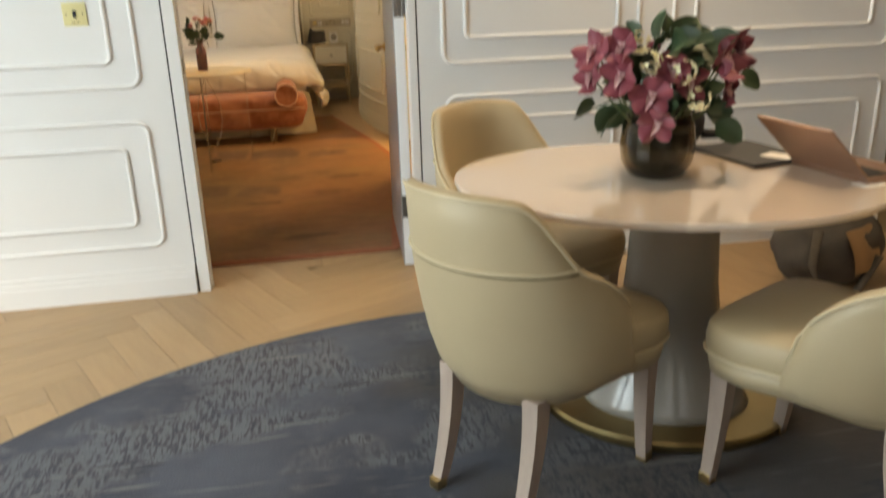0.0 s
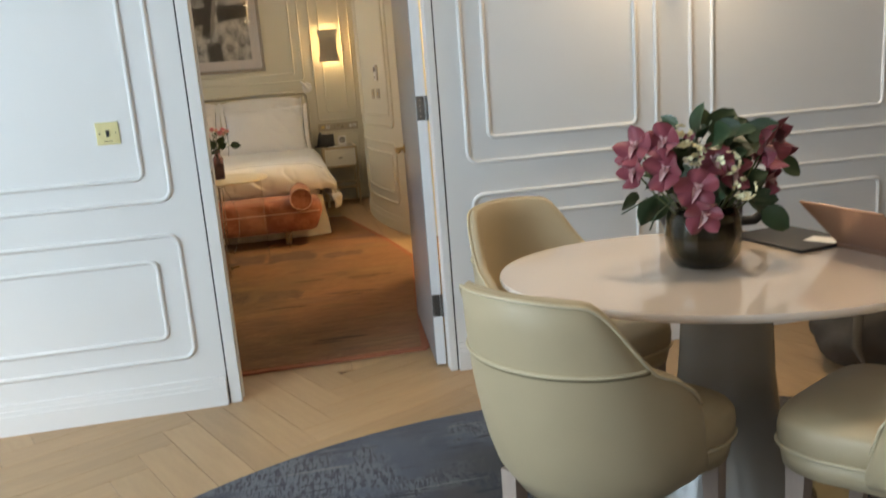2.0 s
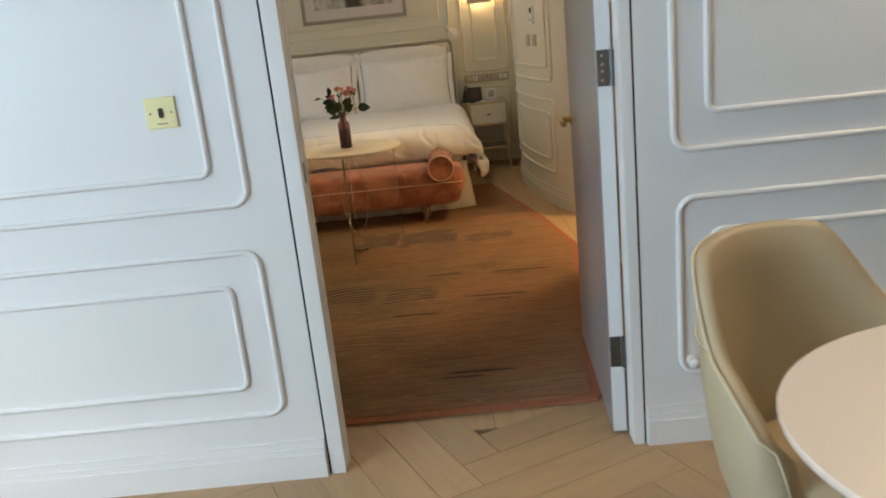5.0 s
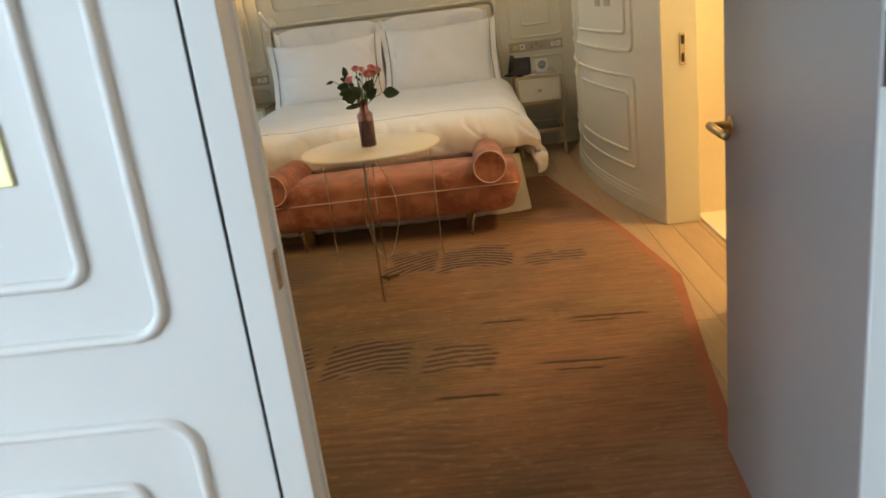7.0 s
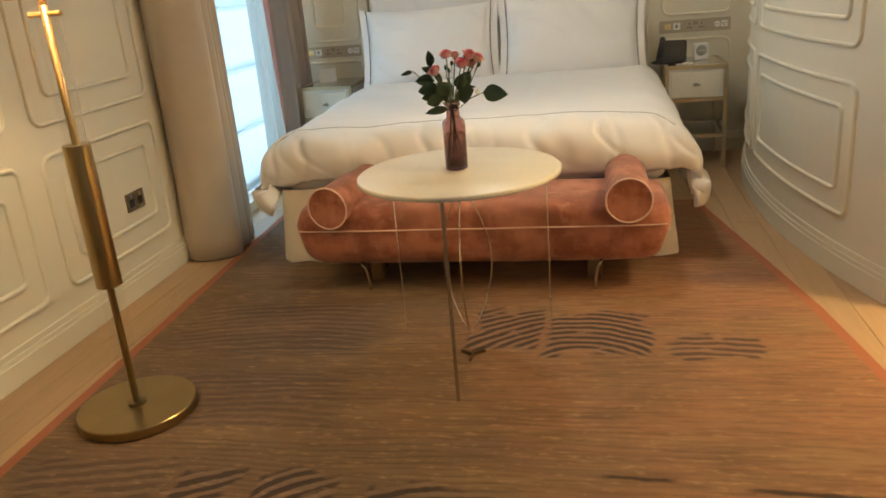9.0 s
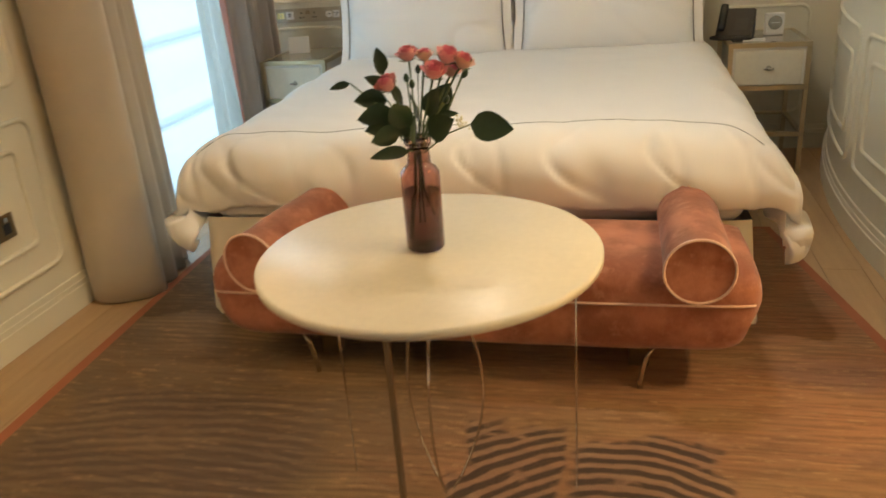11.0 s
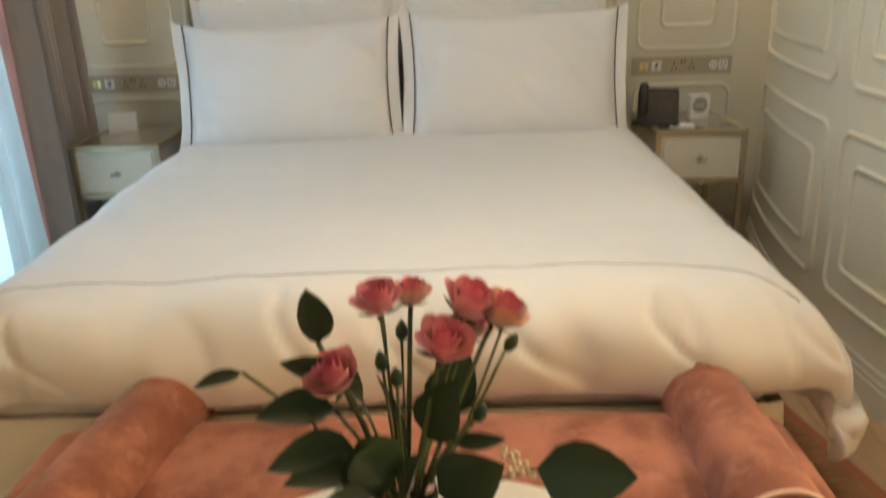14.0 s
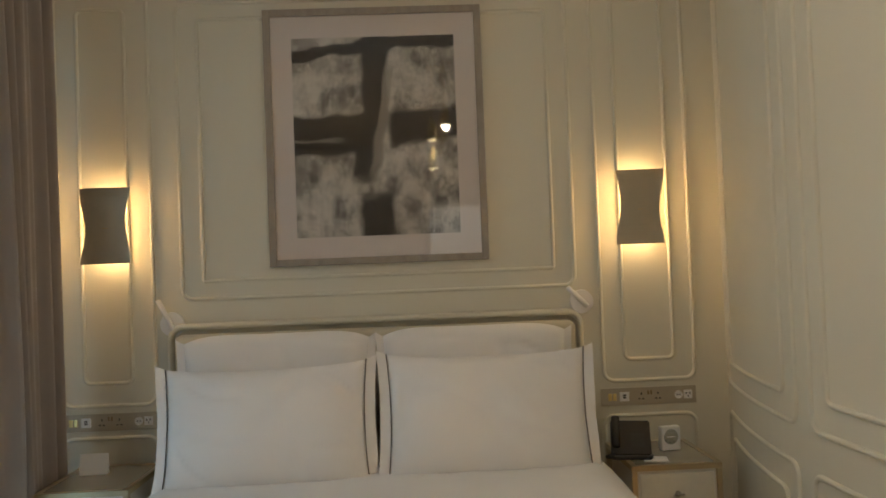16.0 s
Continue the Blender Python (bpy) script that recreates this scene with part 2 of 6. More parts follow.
def thin_glass(name, tint, gloss):
    """Clear sheet seen straight through, with a thin even gloss."""
    m = bpy.data.materials.new(name)
    m.use_nodes = True
    n, l = m.node_tree.nodes, m.node_tree.links
    n.remove(n["Principled BSDF"])
    t, g, x = n.new("ShaderNodeBsdfTransparent"), n.new("ShaderNodeBsdfGlossy"), n.new("ShaderNodeMixShader")
    t.inputs[0].default_value = (*tint, 1)
    g.inputs["Roughness"].default_value = 0.02
    x.inputs[0].default_value = gloss
    l.new(t.outputs[0], x.inputs[1])
    l.new(g.outputs[0], x.inputs[2])
    l.new(x.outputs[0], n["Material Output"].inputs[0])
    return m


M_PICGLASS = thin_glass("picture_glass", (1, 1, 1), 0.05)
M_ACRYL = thin_glass("clear_acrylic", (0.985, 0.985, 0.98), 0.025)
M_ACRYLEDGE = thin_glass("acrylic_edge", (0.95, 0.94, 0.92), 0.55)


def shade_material():
    m = bpy.data.materials.new("lit_fabric_shade")
    m.use_nodes = True
    n, l = m.node_tree.nodes, m.node_tree.links
    out = n["Material Output"]
    n.remove(n["Principled BSDF"])
    d, t, mix = n.new("ShaderNodeBsdfDiffuse"), n.new("ShaderNodeBsdfTranslucent"), n.new("ShaderNodeMixShader")
    d.inputs[0].default_value = t.inputs[0].default_value = (0.80, 0.66, 0.50, 1)
    mix.inputs[0].default_value = 0.5
    l.new(d.outputs[0], mix.inputs[1])
    l.new(t.outputs[0], mix.inputs[2])
    l.new(mix.outputs[0], out.inputs[0])
    return m


M_LITSHADE = shade_material()


class Nodes:
    """Short hand for building a shader of maths nodes."""

    def __init__(self, name, rough):
        self.m = bpy.data.materials.new(name)
        self.m.use_nodes = True
        self.n, self.l = self.m.node_tree.nodes, self.m.node_tree.links
        self.b = self.n["Principled BSDF"]
        self.b.inputs["Roughness"].default_value = rough
        self.co = self.n.new("ShaderNodeTexCoord").outputs["Object"]
        sep = self.n.new("ShaderNodeSeparateXYZ")
        self.l.new(self.co, sep.inputs[0])
        self.x, self.y, self.z = sep.outputs

    def put(self, socket, value):
        if isinstance(value, bpy.types.NodeSocket):
            self.l.new(value, socket)
        else:
            socket.default_value = value

    def op(self, kind, a, b=0.0, c=0.0, clamp=False):
        q = self.n.new("ShaderNodeMath")
        q.operation, q.use_clamp = kind, clamp
        for s, v in zip(q.inputs, (a, b, c)):
            self.put(s, v)
        return q.outputs[0]

    def noise(self, scale, detail=3, stretch=(1, 1, 1), shift=(0, 0, 0), rough=0.5):
        mp = self.n.new("ShaderNodeMapping")
        mp.inputs["Scale"].default_value, mp.inputs["Location"].default_value = stretch, shift
        self.l.new(self.co, mp.inputs[0])
        q = self.n.new("ShaderNodeTexNoise")
        q.inputs["Scale"].default_value, q.inputs["Detail"].default_value, q.inputs["Roughness"].default_value = scale, detail, rough
        self.l.new(mp.outputs[0], q.inputs["Vector"])
        return q.outputs[0]

    def step(self, v, lo, hi):
        q = self.n.new("ShaderNodeMapRange")
        q.interpolation_type = "SMOOTHSTEP"
        self.put(q.inputs[0], v)
        q.inputs[1].default_value, q.inputs[2].default_value = lo, hi
        return q.outputs[0]

    def mix(self, f, a, b):
        q = self.n.new("ShaderNodeMix")
        q.data_type = "RGBA"
        self.put(q.inputs[0], f)
        for s, v in ((q.inputs[6], a), (q.inputs[7], b)):
            self.put(s, v if isinstance(v, bpy.types.NodeSocket) else (*v, 1))
        return q.outputs[2]

    def finish(self, color, height=None, strength=0.2):
        self.put(self.b.inputs["Base Color"], color)
        if height is not None:
            bp = self.n.new("ShaderNodeBump")
            bp.inputs["Strength"].default_value, bp.inputs["Distance"].default_value = strength, 0.01
            self.l.new(height, bp.inputs["Height"])
            self.l.new(bp.outputs[0], self.b.inputs["Normal"])
        return self.m


def bedroom_rug_material():
    k = Nodes("rust_and_olive_patterned_rug", 0.95)
    patch = k.noise(0.9, 4, (1, 1, 1), (3.1, 1.7, 0))
    streak = k.noise(5, 4, (0.5, 7, 1))
    side = k.op("MULTIPLY_ADD", k.x, -0.22, 0.08)
    field = k.step(k.op("ADD", k.op("ADD", patch, side), k.op("MULTIPLY", streak, 0.25)), 0.46, 0.90)
    c = k.mix(field, (0.33, 0.155, 0.076), (0.165, 0.108, 0.060))
    gold = k.step(k.noise(2.2, 4, (0.7, 2.2, 1), (7, 2, 0)), 0.46, 0.70)
    c = k.mix(k.op("MULTIPLY", gold, 0.6), c, (0.29, 0.18, 0.085))
    mauve = k.step(k.noise(1.7, 3, (0.6, 1.6, 1), (1, 6, 0)), 0.60, 0.72)
    c = k.mix(k.op("MULTIPLY", mauve, 0.45), c, (0.14, 0.085, 0.08))
    thread = k.step(k.noise(16, 5, (0.35, 6, 1), (3, 1, 0), 0.65), 0.44, 0.62)
    c = k.mix(k.op("MULTIPLY", thread, 0.52), c, (0.115, 0.062, 0.030))
    fleck = k.step(k.noise(36, 3, (0.45, 3, 1), (9, 1, 0), 0.6), 0.59, 0.66)
    c = k.mix(k.op("MULTIPLY", fleck, 0.6), c, (0.42, 0.25, 0.12))
    pile = k.noise(240, 2)
    c = k.mix(k.op("MULTIPLY", k.step(pile, 0.55, 0.8), 0.25), c, (0.36, 0.23, 0.12))
    hatch = k.op("SINE", k.op("MULTIPLY", k.op("ADD", k.y, k.op("MULTIPLY", k.noise(2.5, 2, (0.6, 1, 1)), 0.12)), 230.0))
    hatch = k.op("MULTIPLY", k.step(hatch, 0.1, 0.8), k.step(k.noise(2.2, 4, (0.8, 1.8, 1), (8, 8, 0)), 0.42, 0.62))
    c = k.mix(k.op("MULTIPLY", hatch, k.op("MULTIPLY_ADD", field, 0.35, 0.03)), c, (0.05, 0.034, 0.022))
    fray = k.op("MULTIPLY", k.noise(18, 2), 0.018)
    bow = k.op("MULTIPLY", k.noise(2.2, 2, (1, 1, 1), (0, 5, 0)), 0.10)
    edge = k.op("MULTIPLY", k.op("SUBTRACT", k.noise(6, 3, (1, 1, 1), (2, 2, 0)), 0.5), 0.22)
    xe, ye = k.op("ADD", k.x, edge), k.op("ADD", k.y, edge)
    zones, dark = None, None
    broken = k.step(k.noise(9, 3, (0.8, 1.6, 1), (2, 2, 0)), 0.28, 0.40)
    # fans of dark stripes: middle, half width and half depth, strength, and the middle of their arcs
    for cx, cy, hx, hy, s, ox, oy in ((-0.82, 6.27, 0.09, 0.20, 1.0, -0.55, 5.77), (-0.55, 6.29, 0.12, 0.18, 1.0, -0.19, 5.89), (-0.19, 6.27, 0.17, 0.16, 1.0, -0.08, 5.80), (0.19, 6.20, 0.14, 0.12, 0.8, 0.17, 5.55),
                                      (-1.16, 6.40, 0.24, 0.10, 0.55, -0.9, 5.0), (-0.07, 7.42, 0.14, 0.18, 1.0, 0.22, 6.93), (0.28, 7.37, 0.19, 0.17, 1.0, 0.22, 7.00), (0.67, 7.27, 0.15, 0.08, 0.8, 0.60, 6.30),
                                      (-1.00, 7.42, 0.42, 0.24, 0.42, -0.8, 5.2), (-0.88, 6.86, 0.36, 0.18, 0.35, -0.7, 5.0), (-0.3, 5.6, 0.5, 0.14, 0.3, -0.2, 4.0)):
        q = k.op("MAXIMUM", k.op("DIVIDE", k.op("ABSOLUTE", k.op("SUBTRACT", xe, cx)), hx), k.op("DIVIDE", k.op("ABSOLUTE", k.op("SUBTRACT", ye, cy)), hy))
        z = k.op("MULTIPLY", k.op("SUBTRACT", 1.0, k.step(q, 0.84, 1.06)), s)
        dx, dy = k.op("SUBTRACT", k.x, ox), k.op("SUBTRACT", k.y, oy)
        r = k.op("SQRT", k.op("ADD", k.op("MULTIPLY", dx, dx), k.op("MULTIPLY", dy, dy)))
        wave = k.op("SINE", k.op("MULTIPLY", k.op("ADD", k.op("ADD", r, bow), fray), 150.0))
        d = k.op("MULTIPLY", k.step(wave, -0.35, 0.10), z)
        zones = z if zones is None else k.op("MAXIMUM", zones, z)
        dark = d if dark is None else k.op("MAXIMUM", dark, d)
    dark = k.op("MULTIPLY", dark, broken)
    c = k.mix(k.op("MULTIPLY", zones, 0.35), c, (0.25, 0.165, 0.125))
    c = k.mix(k.op("MULTIPLY", dark, 0.9), c, (0.040, 0.024, 0.018))
    few = None
    for cx, cy, hx, hy in ((0.80, 6.46, 0.19, 0.012), (0.74, 6.42, 0.12, 0.008), (0.37, 6.50, 0.11, 0.010), (0.64, 6.07, 0.18, 0.011), (0.62, 6.01, 0.10, 0.008), (0.22, 5.88, 0.14, 0.012), (0.5, 5.15, 0.16, 0.012), (0.42, 5.11, 0.1, 0.008)):
        q = k.op("MAXIMUM", k.op("DIVIDE", k.op("ABSOLUTE", k.op("SUBTRACT", k.x, cx)), hx), k.op("DIVIDE", k.op("ABSOLUTE", k.op("SUBTRACT", k.op("ADD", k.op("ADD", k.y, k.op("MULTIPLY", k.x, 0.06)), fray), cy + cx * 0.06 + 0.009)), hy))
        z = k.op("SUBTRACT", 1.0, k.step(q, 0.6, 1.0))
        few = z if few is None else k.op("MAXIMUM", few, z)
    c = k.mix(k.op("MULTIPLY", few, 0.9), c, (0.035, 0.02, 0.014))
    return k.finish(c, k.op("ADD", pile, k.op("MULTIPLY", dark, -0.8)), 0.5)


def velvet_material():
    k = Nodes("terracotta_velvet", 0.8)
    k.b.inputs["Sheen Weight"].default_value = 0.2
    nap = k.noise(7, 6, (1, 1, 1), (2, 5, 1), 0.62)
    c = k.mix(k.step(nap, 0.36, 0.64), (0.25, 0.078, 0.040), (0.45, 0.175, 0.105))
    rub = k.step(k.noise(18, 4, (1, 1.5, 1), (4, 0, 3), 0.6), 0.55, 0.68)
    c = k.mix(k.op("MULTIPLY", rub, 0.45), c, (0.52, 0.23, 0.15))
    return k.finish(c, k.op("ADD", k.noise(150, 2), k.op("MULTIPLY", nap, 0.6)), 0.12)


M_VELVET = velvet_material()


def living_rug_material():
    k = Nodes("blue_grey_distressed_rug", 0.95)
    k.b.inputs["Sheen Weight"].default_value = 0.15
    patch = k.step(k.noise(1.3, 4, (1, 1, 1), (5, 0, 0)), 0.38, 0.66)
    c = k.mix(patch, (0.026, 0.030, 0.050), (0.075, 0.090, 0.125))
    brown = k.step(k.op("ADD", k.noise(1.1, 4, (1, 1.6, 1), (1, 8, 0)), k.op("MULTIPLY_ADD", k.x, 0.28, 0.07)), 0.46, 0.66)
    c = k.mix(k.op("MULTIPLY", brown, 0.9), c, (0.058, 0.050, 0.047))
    tick = k.step(k.noise(48, 3, (2.3, 0.5, 1), (0, 0, 0), 0.6), 0.47, 0.57)
    zone = k.step(k.noise(1.9, 4, (1, 1.5, 1), (9, 3, 0), 0.6), 0.47, 0.55)
    dark = k.op("MULTIPLY", tick, zone)
    c = k.mix(k.op("MULTIPLY", zone, k.op("MULTIPLY_ADD", brown, -0.45, 0.6)), c, (0.15, 0.16, 0.18))
    c = k.mix(k.op("MULTIPLY", dark, 0.85), c, (0.018, 0.02, 0.034))
    slash = k.step(k.noise(7, 4, (0.45, 5, 1), (4, 4, 0), 0.6), 0.60, 0.66)
    slash = k.op("MULTIPLY", slash, k.step(k.noise(1.9, 4, (1, 1.5, 1), (9, 3, 0), 0.6), 0.42, 0.52))
    c = k.mix(k.op("MULTIPLY", slash, 0.85), c, (0.016, 0.017, 0.028))
    streak = k.step(k.noise(4, 4, (0.5, 9, 1), (2, 0, 0), 0.6), 0.60, 0.68)
    c = k.mix(k.op("MULTIPLY", streak, 0.7), c, (0.19, 0.19, 0.195))
    pile = k.noise(220, 2)
    return k.finish(c, pile, 0.4)


def painting_material():
    """Loose black, grey and white brush work: one dark upright, two dark bars, a pale diagonal stroke."""
    k = Nodes("abstract_black_white_painting", 0.55)
    w1 = k.op("SUBTRACT", k.noise(9, 5), 0.5)
    w2 = k.op("SUBTRACT", k.noise(11, 5, (0.7, 1, 1.6), (4, 4, 4)), 0.5)
    x = k.op("ADD", k.x, k.op("MULTIPLY", w1, 0.07))
    z = k.op("ADD", k.z, k.op("MULTIPLY", w2, 0.09))
    cloud = k.noise(5, 7, (1, 1, 1.2), (2, 0, 0), 0.62)
    smear = k.noise(9, 6, (1.5, 1, 0.85), (3, 1, 5), 0.68)
    c = k.mix(k.step(k.op("MULTIPLY_ADD", smear, 0.5, k.op("MULTIPLY", cloud, 0.5)), 0.36, 0.62), (0.10, 0.094, 0.082), (0.62, 0.59, 0.53))
    scratch = k.step(k.noise(30, 4, (1, 1, 0.7), (6, 0, 2), 0.6), 0.60, 0.68)
    c = k.mix(k.op("MULTIPLY", scratch, k.op("MULTIPLY", k.step(cloud, 0.45, 0.6), 0.55)), c, (0.72, 0.68, 0.60))

    def bar(v, centre, half, soft):
        return k.op("SUBTRACT", 1.0, k.step(k.op("ABSOLUTE", k.op("SUBTRACT", v, centre)), half, half + soft))

    def less(v, a, b):
        return k.op("SUBTRACT", 1.0, k.step(v, a, b))

    lean = k.op("SUBTRACT", x, k.op("MULTIPLY", k.op("MINIMUM", z, 0.1), 0.22))
    upright = k.op("MULTIPLY", bar(lean, -0.018, 0.048, 0.025), k.step(z, -0.24, -0.18))
    foot = k.op("MULTIPLY", bar(x, 0.0, 0.058, 0.03), less(z, -0.30, -0.26))
    top = bar(k.op("SUBTRACT", z, k.op("MULTIPLY", k.op("MINIMUM", x, 0.05), 0.16)), 0.437, 0.022, 0.022)
    left = k.op("MULTIPLY", bar(z, 0.005, 0.078, 0.03), less(x, -0.02, 0.02))
    right = k.op("MULTIPLY", bar(k.op("SUBTRACT", z, k.op("MULTIPLY", x, 0.12)), 0.015, 0.060, 0.045), k.step(x, 0.05, 0.09))
    ink = k.op("MAXIMUM", k.op("MAXIMUM", upright, foot), k.op("MAXIMUM", top, k.op("MAXIMUM", left, right)))
    ink = k.op("MULTIPLY", ink, k.op("MULTIPLY_ADD", k.step(smear, 0.3, 0.5), 0.06, 0.94))
    c = k.mix(ink, c, (0.010, 0.009, 0.008))
    gap = k.op("MULTIPLY", bar(z, -0.022, 0.003, 0.006), less(x, -0.22, -0.12))
    c = k.mix(k.op("MULTIPLY", gap, 0.5), c, (0.4, 0.39, 0.36))
    slant = bar(k.op("SUBTRACT", x, k.op("MULTIPLY_ADD", k.z, 0.17, 0.022)), 0.0, 0.016, 0.012)
    slant = k.op("MULTIPLY", slant, k.op("MULTIPLY", k.step(k.z, -0.24, -0.12), less(k.z, 0.28, 0.38)))
    c = k.mix(k.op("MULTIPLY", slant, 0.75), c, (0.34, 0.31, 0.26))
    k.b.inputs["Coat Weight"].default_value = 0.0
    return k.finish(c, cloud, 0.1)


M_RUGBED, M_RUGLIVING, M_PAINTING = bedroom_rug_material(), living_rug_material(), painting_material()
M_RUGEDGE = material("orange_rug_border", (0.36, 0.13, 0.065), 0.95, vary=0.12, scale=10, grain=240, bump=0.3)


# ---- mesh helpers ----
def link(name, bm, mat, parent=None, label="", smooth=False):
    me = bpy.data.meshes.new(name)
    bm.normal_update()
    bm.to_mesh(me)
    bm.free()
    me.materials.append(mat)
    if smooth:
        for p in me.polygons:
            p.use_smooth = True
    ob = new(name, me)
    ob.parent = parent
    if label:
        ob["label"] = label
    return ob


part = link


def thing(name, x, y, z, turn, label, category, group="", kind=""):
    ob = new(name)
    ob.empty_display_size = 0.05
    ob.matrix_world = pose(x, y, z, 0, 0, turn)
    return tagged(ob, label, category, group, kind)


def structure(name, bm, mat, label, category, smooth=False):
    return tagged(link(name, bm, mat, None, "", smooth), label, category, "", "structure")


def box(x0, x1, y0, y1, z0, z1, bevel=0.0, seg=2, bm=None):
    own = bm is None
    b = bmesh.new()
    bmesh.ops.create_cube(b, size=1, matrix=Matrix.Translation(((x0 + x1) / 2, (y0 + y1) / 2, (z0 + z1) / 2)) @ Matrix.Diagonal((x1 - x0, y1 - y0, z1 - z0, 1)))
    if bevel:
        bmesh.ops.bevel(b, geom=b.edges[:], offset=bevel, segments=seg, profile=0.5, affect="EDGES")
    if own:
        return b
    me = bpy.data.meshes.new("tmp")
    b.to_mesh(me)
    b.free()
    bm.from_mesh(me)
    bpy.data.meshes.remove(me)
    return bm


def boxes(rows, bevel=0.0):
    bm = bmesh.new()
    for r in rows:
        box(*r, bevel=bevel, bm=bm)
    return bm


def lathe(profile, seg=32, bm=None, m=None):
    """A body of revolution from (radius, height) pairs."""
    bm = bm or bmesh.new()
    m = m or Matrix()
    rings = []
    for r, z in profile:
        if r < 1e-5:
            rings.append([bm.verts.new(m @ Vector((0, 0, z)))])
        else:
            rings.append([bm.verts.new(m @ Vector((r * math.cos(2 * math.pi * i / seg), r * math.sin(2 * math.pi * i / seg), z))) for i in range(seg)])
    for a, b in zip(rings, rings[1:]):
        for i in range(seg):
            j = (i + 1) % seg
            if len(a) == 1 and len(b) == 1:
                continue
            if len(a) == 1:
                bm.faces.new((a[0], b[j], b[i]))
            elif len(b) == 1:
                bm.faces.new((a[i], a[j], b[0]))
            else:
                bm.faces.new((a[i], a[j], b[j], b[i]))
    bmesh.ops.recalc_face_normals(bm, faces=bm.faces)
    return bm


def surface(nu, nv, f, wrap_u=False, wrap_v=False, bm=None):
    bm = bm or bmesh.new()
    g = [[bm.verts.new(f(i / (nu if wrap_u else nu - 1), j / (nv if wrap_v else nv - 1))) for j in range(nv)] for i in range(nu)]
    for i in range(nu if wrap_u else nu - 1):
        for j in range(nv if wrap_v else nv - 1):
            bm.faces.new((g[i][j], g[(i + 1) % nu][j], g[(i + 1) % nu][(j + 1) % nv], g[i][(j + 1) % nv]))
    return bm


def tube(points, radius, seg=8, closed=False, bm=None, taper=None, flat=1.0):
    """A tube along a line of points; taper: the radius at the end."""
    pts = [Vector(p) for p in points]
    n = len(pts)
    bm = bm or bmesh.new()
    rings, up = [], Vector((0, 0, 1))
    for i, p in enumerate(pts):
        d = (pts[(i + 1) % n] - pts[i - 1]) if closed else (pts[min(i + 1, n - 1)] - pts[max(i - 1, 0)])
        d.normalize()
        ref = up if abs(d.z) < 0.95 else Vector((0, 1, 0))
        a = d.cross(ref).normalized()
        b = a.cross(d)
        r = radius if taper is None else radius + (taper - radius) * i / (n - 1)
        rings.append([bm.verts.new(p + r * (math.cos(2 * math.pi * k / seg) * a + flat * math.sin(2 * math.pi * k / seg) * b)) for k in range(seg)])
    for i in range(n if closed else n - 1):
        a, b = rings[i], rings[(i + 1) % n]
        for k in range(seg):
            bm.faces.new((a[k], a[(k + 1) % seg], b[(k + 1) % seg], b[k]))
    if not closed:
        bm.faces.new(rings[0][::-1])
        bm.faces.new(rings[-1])
    bmesh.ops.recalc_face_normals(bm, faces=bm.faces)
    return bm


def prism(outline, z0, z1, bm=None):
    bm = bm or bmesh.new()
    lo = [bm.verts.new((x, y, z0)) for x, y in outline]
    hi = [bm.verts.new((x, y, z1)) for x, y in outline]
    bm.faces.new(lo[::-1])
    bm.faces.new(hi)
    for i in range(len(lo)):
        j = (i + 1) % len(lo)
        bm.faces.new((lo[i], lo[j], hi[j], hi[i]))
    bmesh.ops.recalc_face_normals(bm, faces=bm.faces)
    return bm


def rounded_loop(u0, u1, v0, v1, r, seg=6):
    pts = []
    for cu, cv, a0 in ((u1 - r, v0 + r, -90), (u1 - r, v1 - r, 0), (u0 + r, v1 - r, 90), (u0 + r, v0 + r, 180)):
        for i in range(seg + 1):
            a = radians(a0 + 90 * i / seg)
            pts.append((cu + r * math.cos(a), cv + r * math.sin(a)))
    return pts


def moulding(place, u0, u1, v0, v1, r, width=0.018, proud=0.012):
    """A half-round panel moulding round a rectangle; place(u, v, out) gives the point on the wall."""
    loop = rounded_loop(u0, u1, v0, v1, r)
    fine = []
    for (a, b), (c, d) in zip(loop, loop[1:] + loop[:1]):
        k = max(1, int(math.hypot(c - a, d - b) / 0.12))
        fine += [(a + (c - a) * i / k, b + (d - b) * i / k) for i in range(k)]
    n = len(fine)
    bm, rings = bmesh.new(), []
    for i, (u, v) in enumerate(fine):
        (pu, pv), (qu, qv) = fine[i - 1], fine[(i + 1) % n]
        du, dv = qu - pu, qv - pv
        s = math.hypot(du, dv)
        nu, nv = dv / s, -du / s
        ring = []
        for w, o in ((-0.5, -0.002), (-0.5, 0.35), (-0.3, 0.85), (0, 1), (0.3, 0.85), (0.5, 0.35), (0.5, -0.002)):
            ring.append(bm.verts.new(place(u + nu * w * width, v + nv * w * width, o * proud)))
        rings.append(ring)
    for i in range(n):
        a, b = rings[i], rings[(i + 1) % n]
        for k in range(6):
            bm.faces.new((a[k], a[k + 1], b[k + 1], b[k]))
    bmesh.ops.recalc_face_normals(bm, faces=bm.faces)
    return bm


def text(body, size, m, mat, parent=None):
    cu = bpy.data.curves.new("lettering", "FONT")
    cu.body, cu.size, cu.extrude, cu.align_x, cu.align_y = body, size, 0.0006, "CENTER", "CENTER"
    ob = new("lettering", cu)
    ob.data.materials.append(mat)
    ob.parent = parent
    ob.matrix_basis = m
    return ob

# ---- the rooms ----
PY0, PY1 = 4.502, 4.568          # partition between the rooms
DX0, DX1, DH = 0.018, 0.957, 2.25  # doorway
XL, BACK = -1.85, 10.36         # bedroom's window wall and bed wall
LX0, LX1, LY0 = -3.0, 3.36, -2.3  # living room

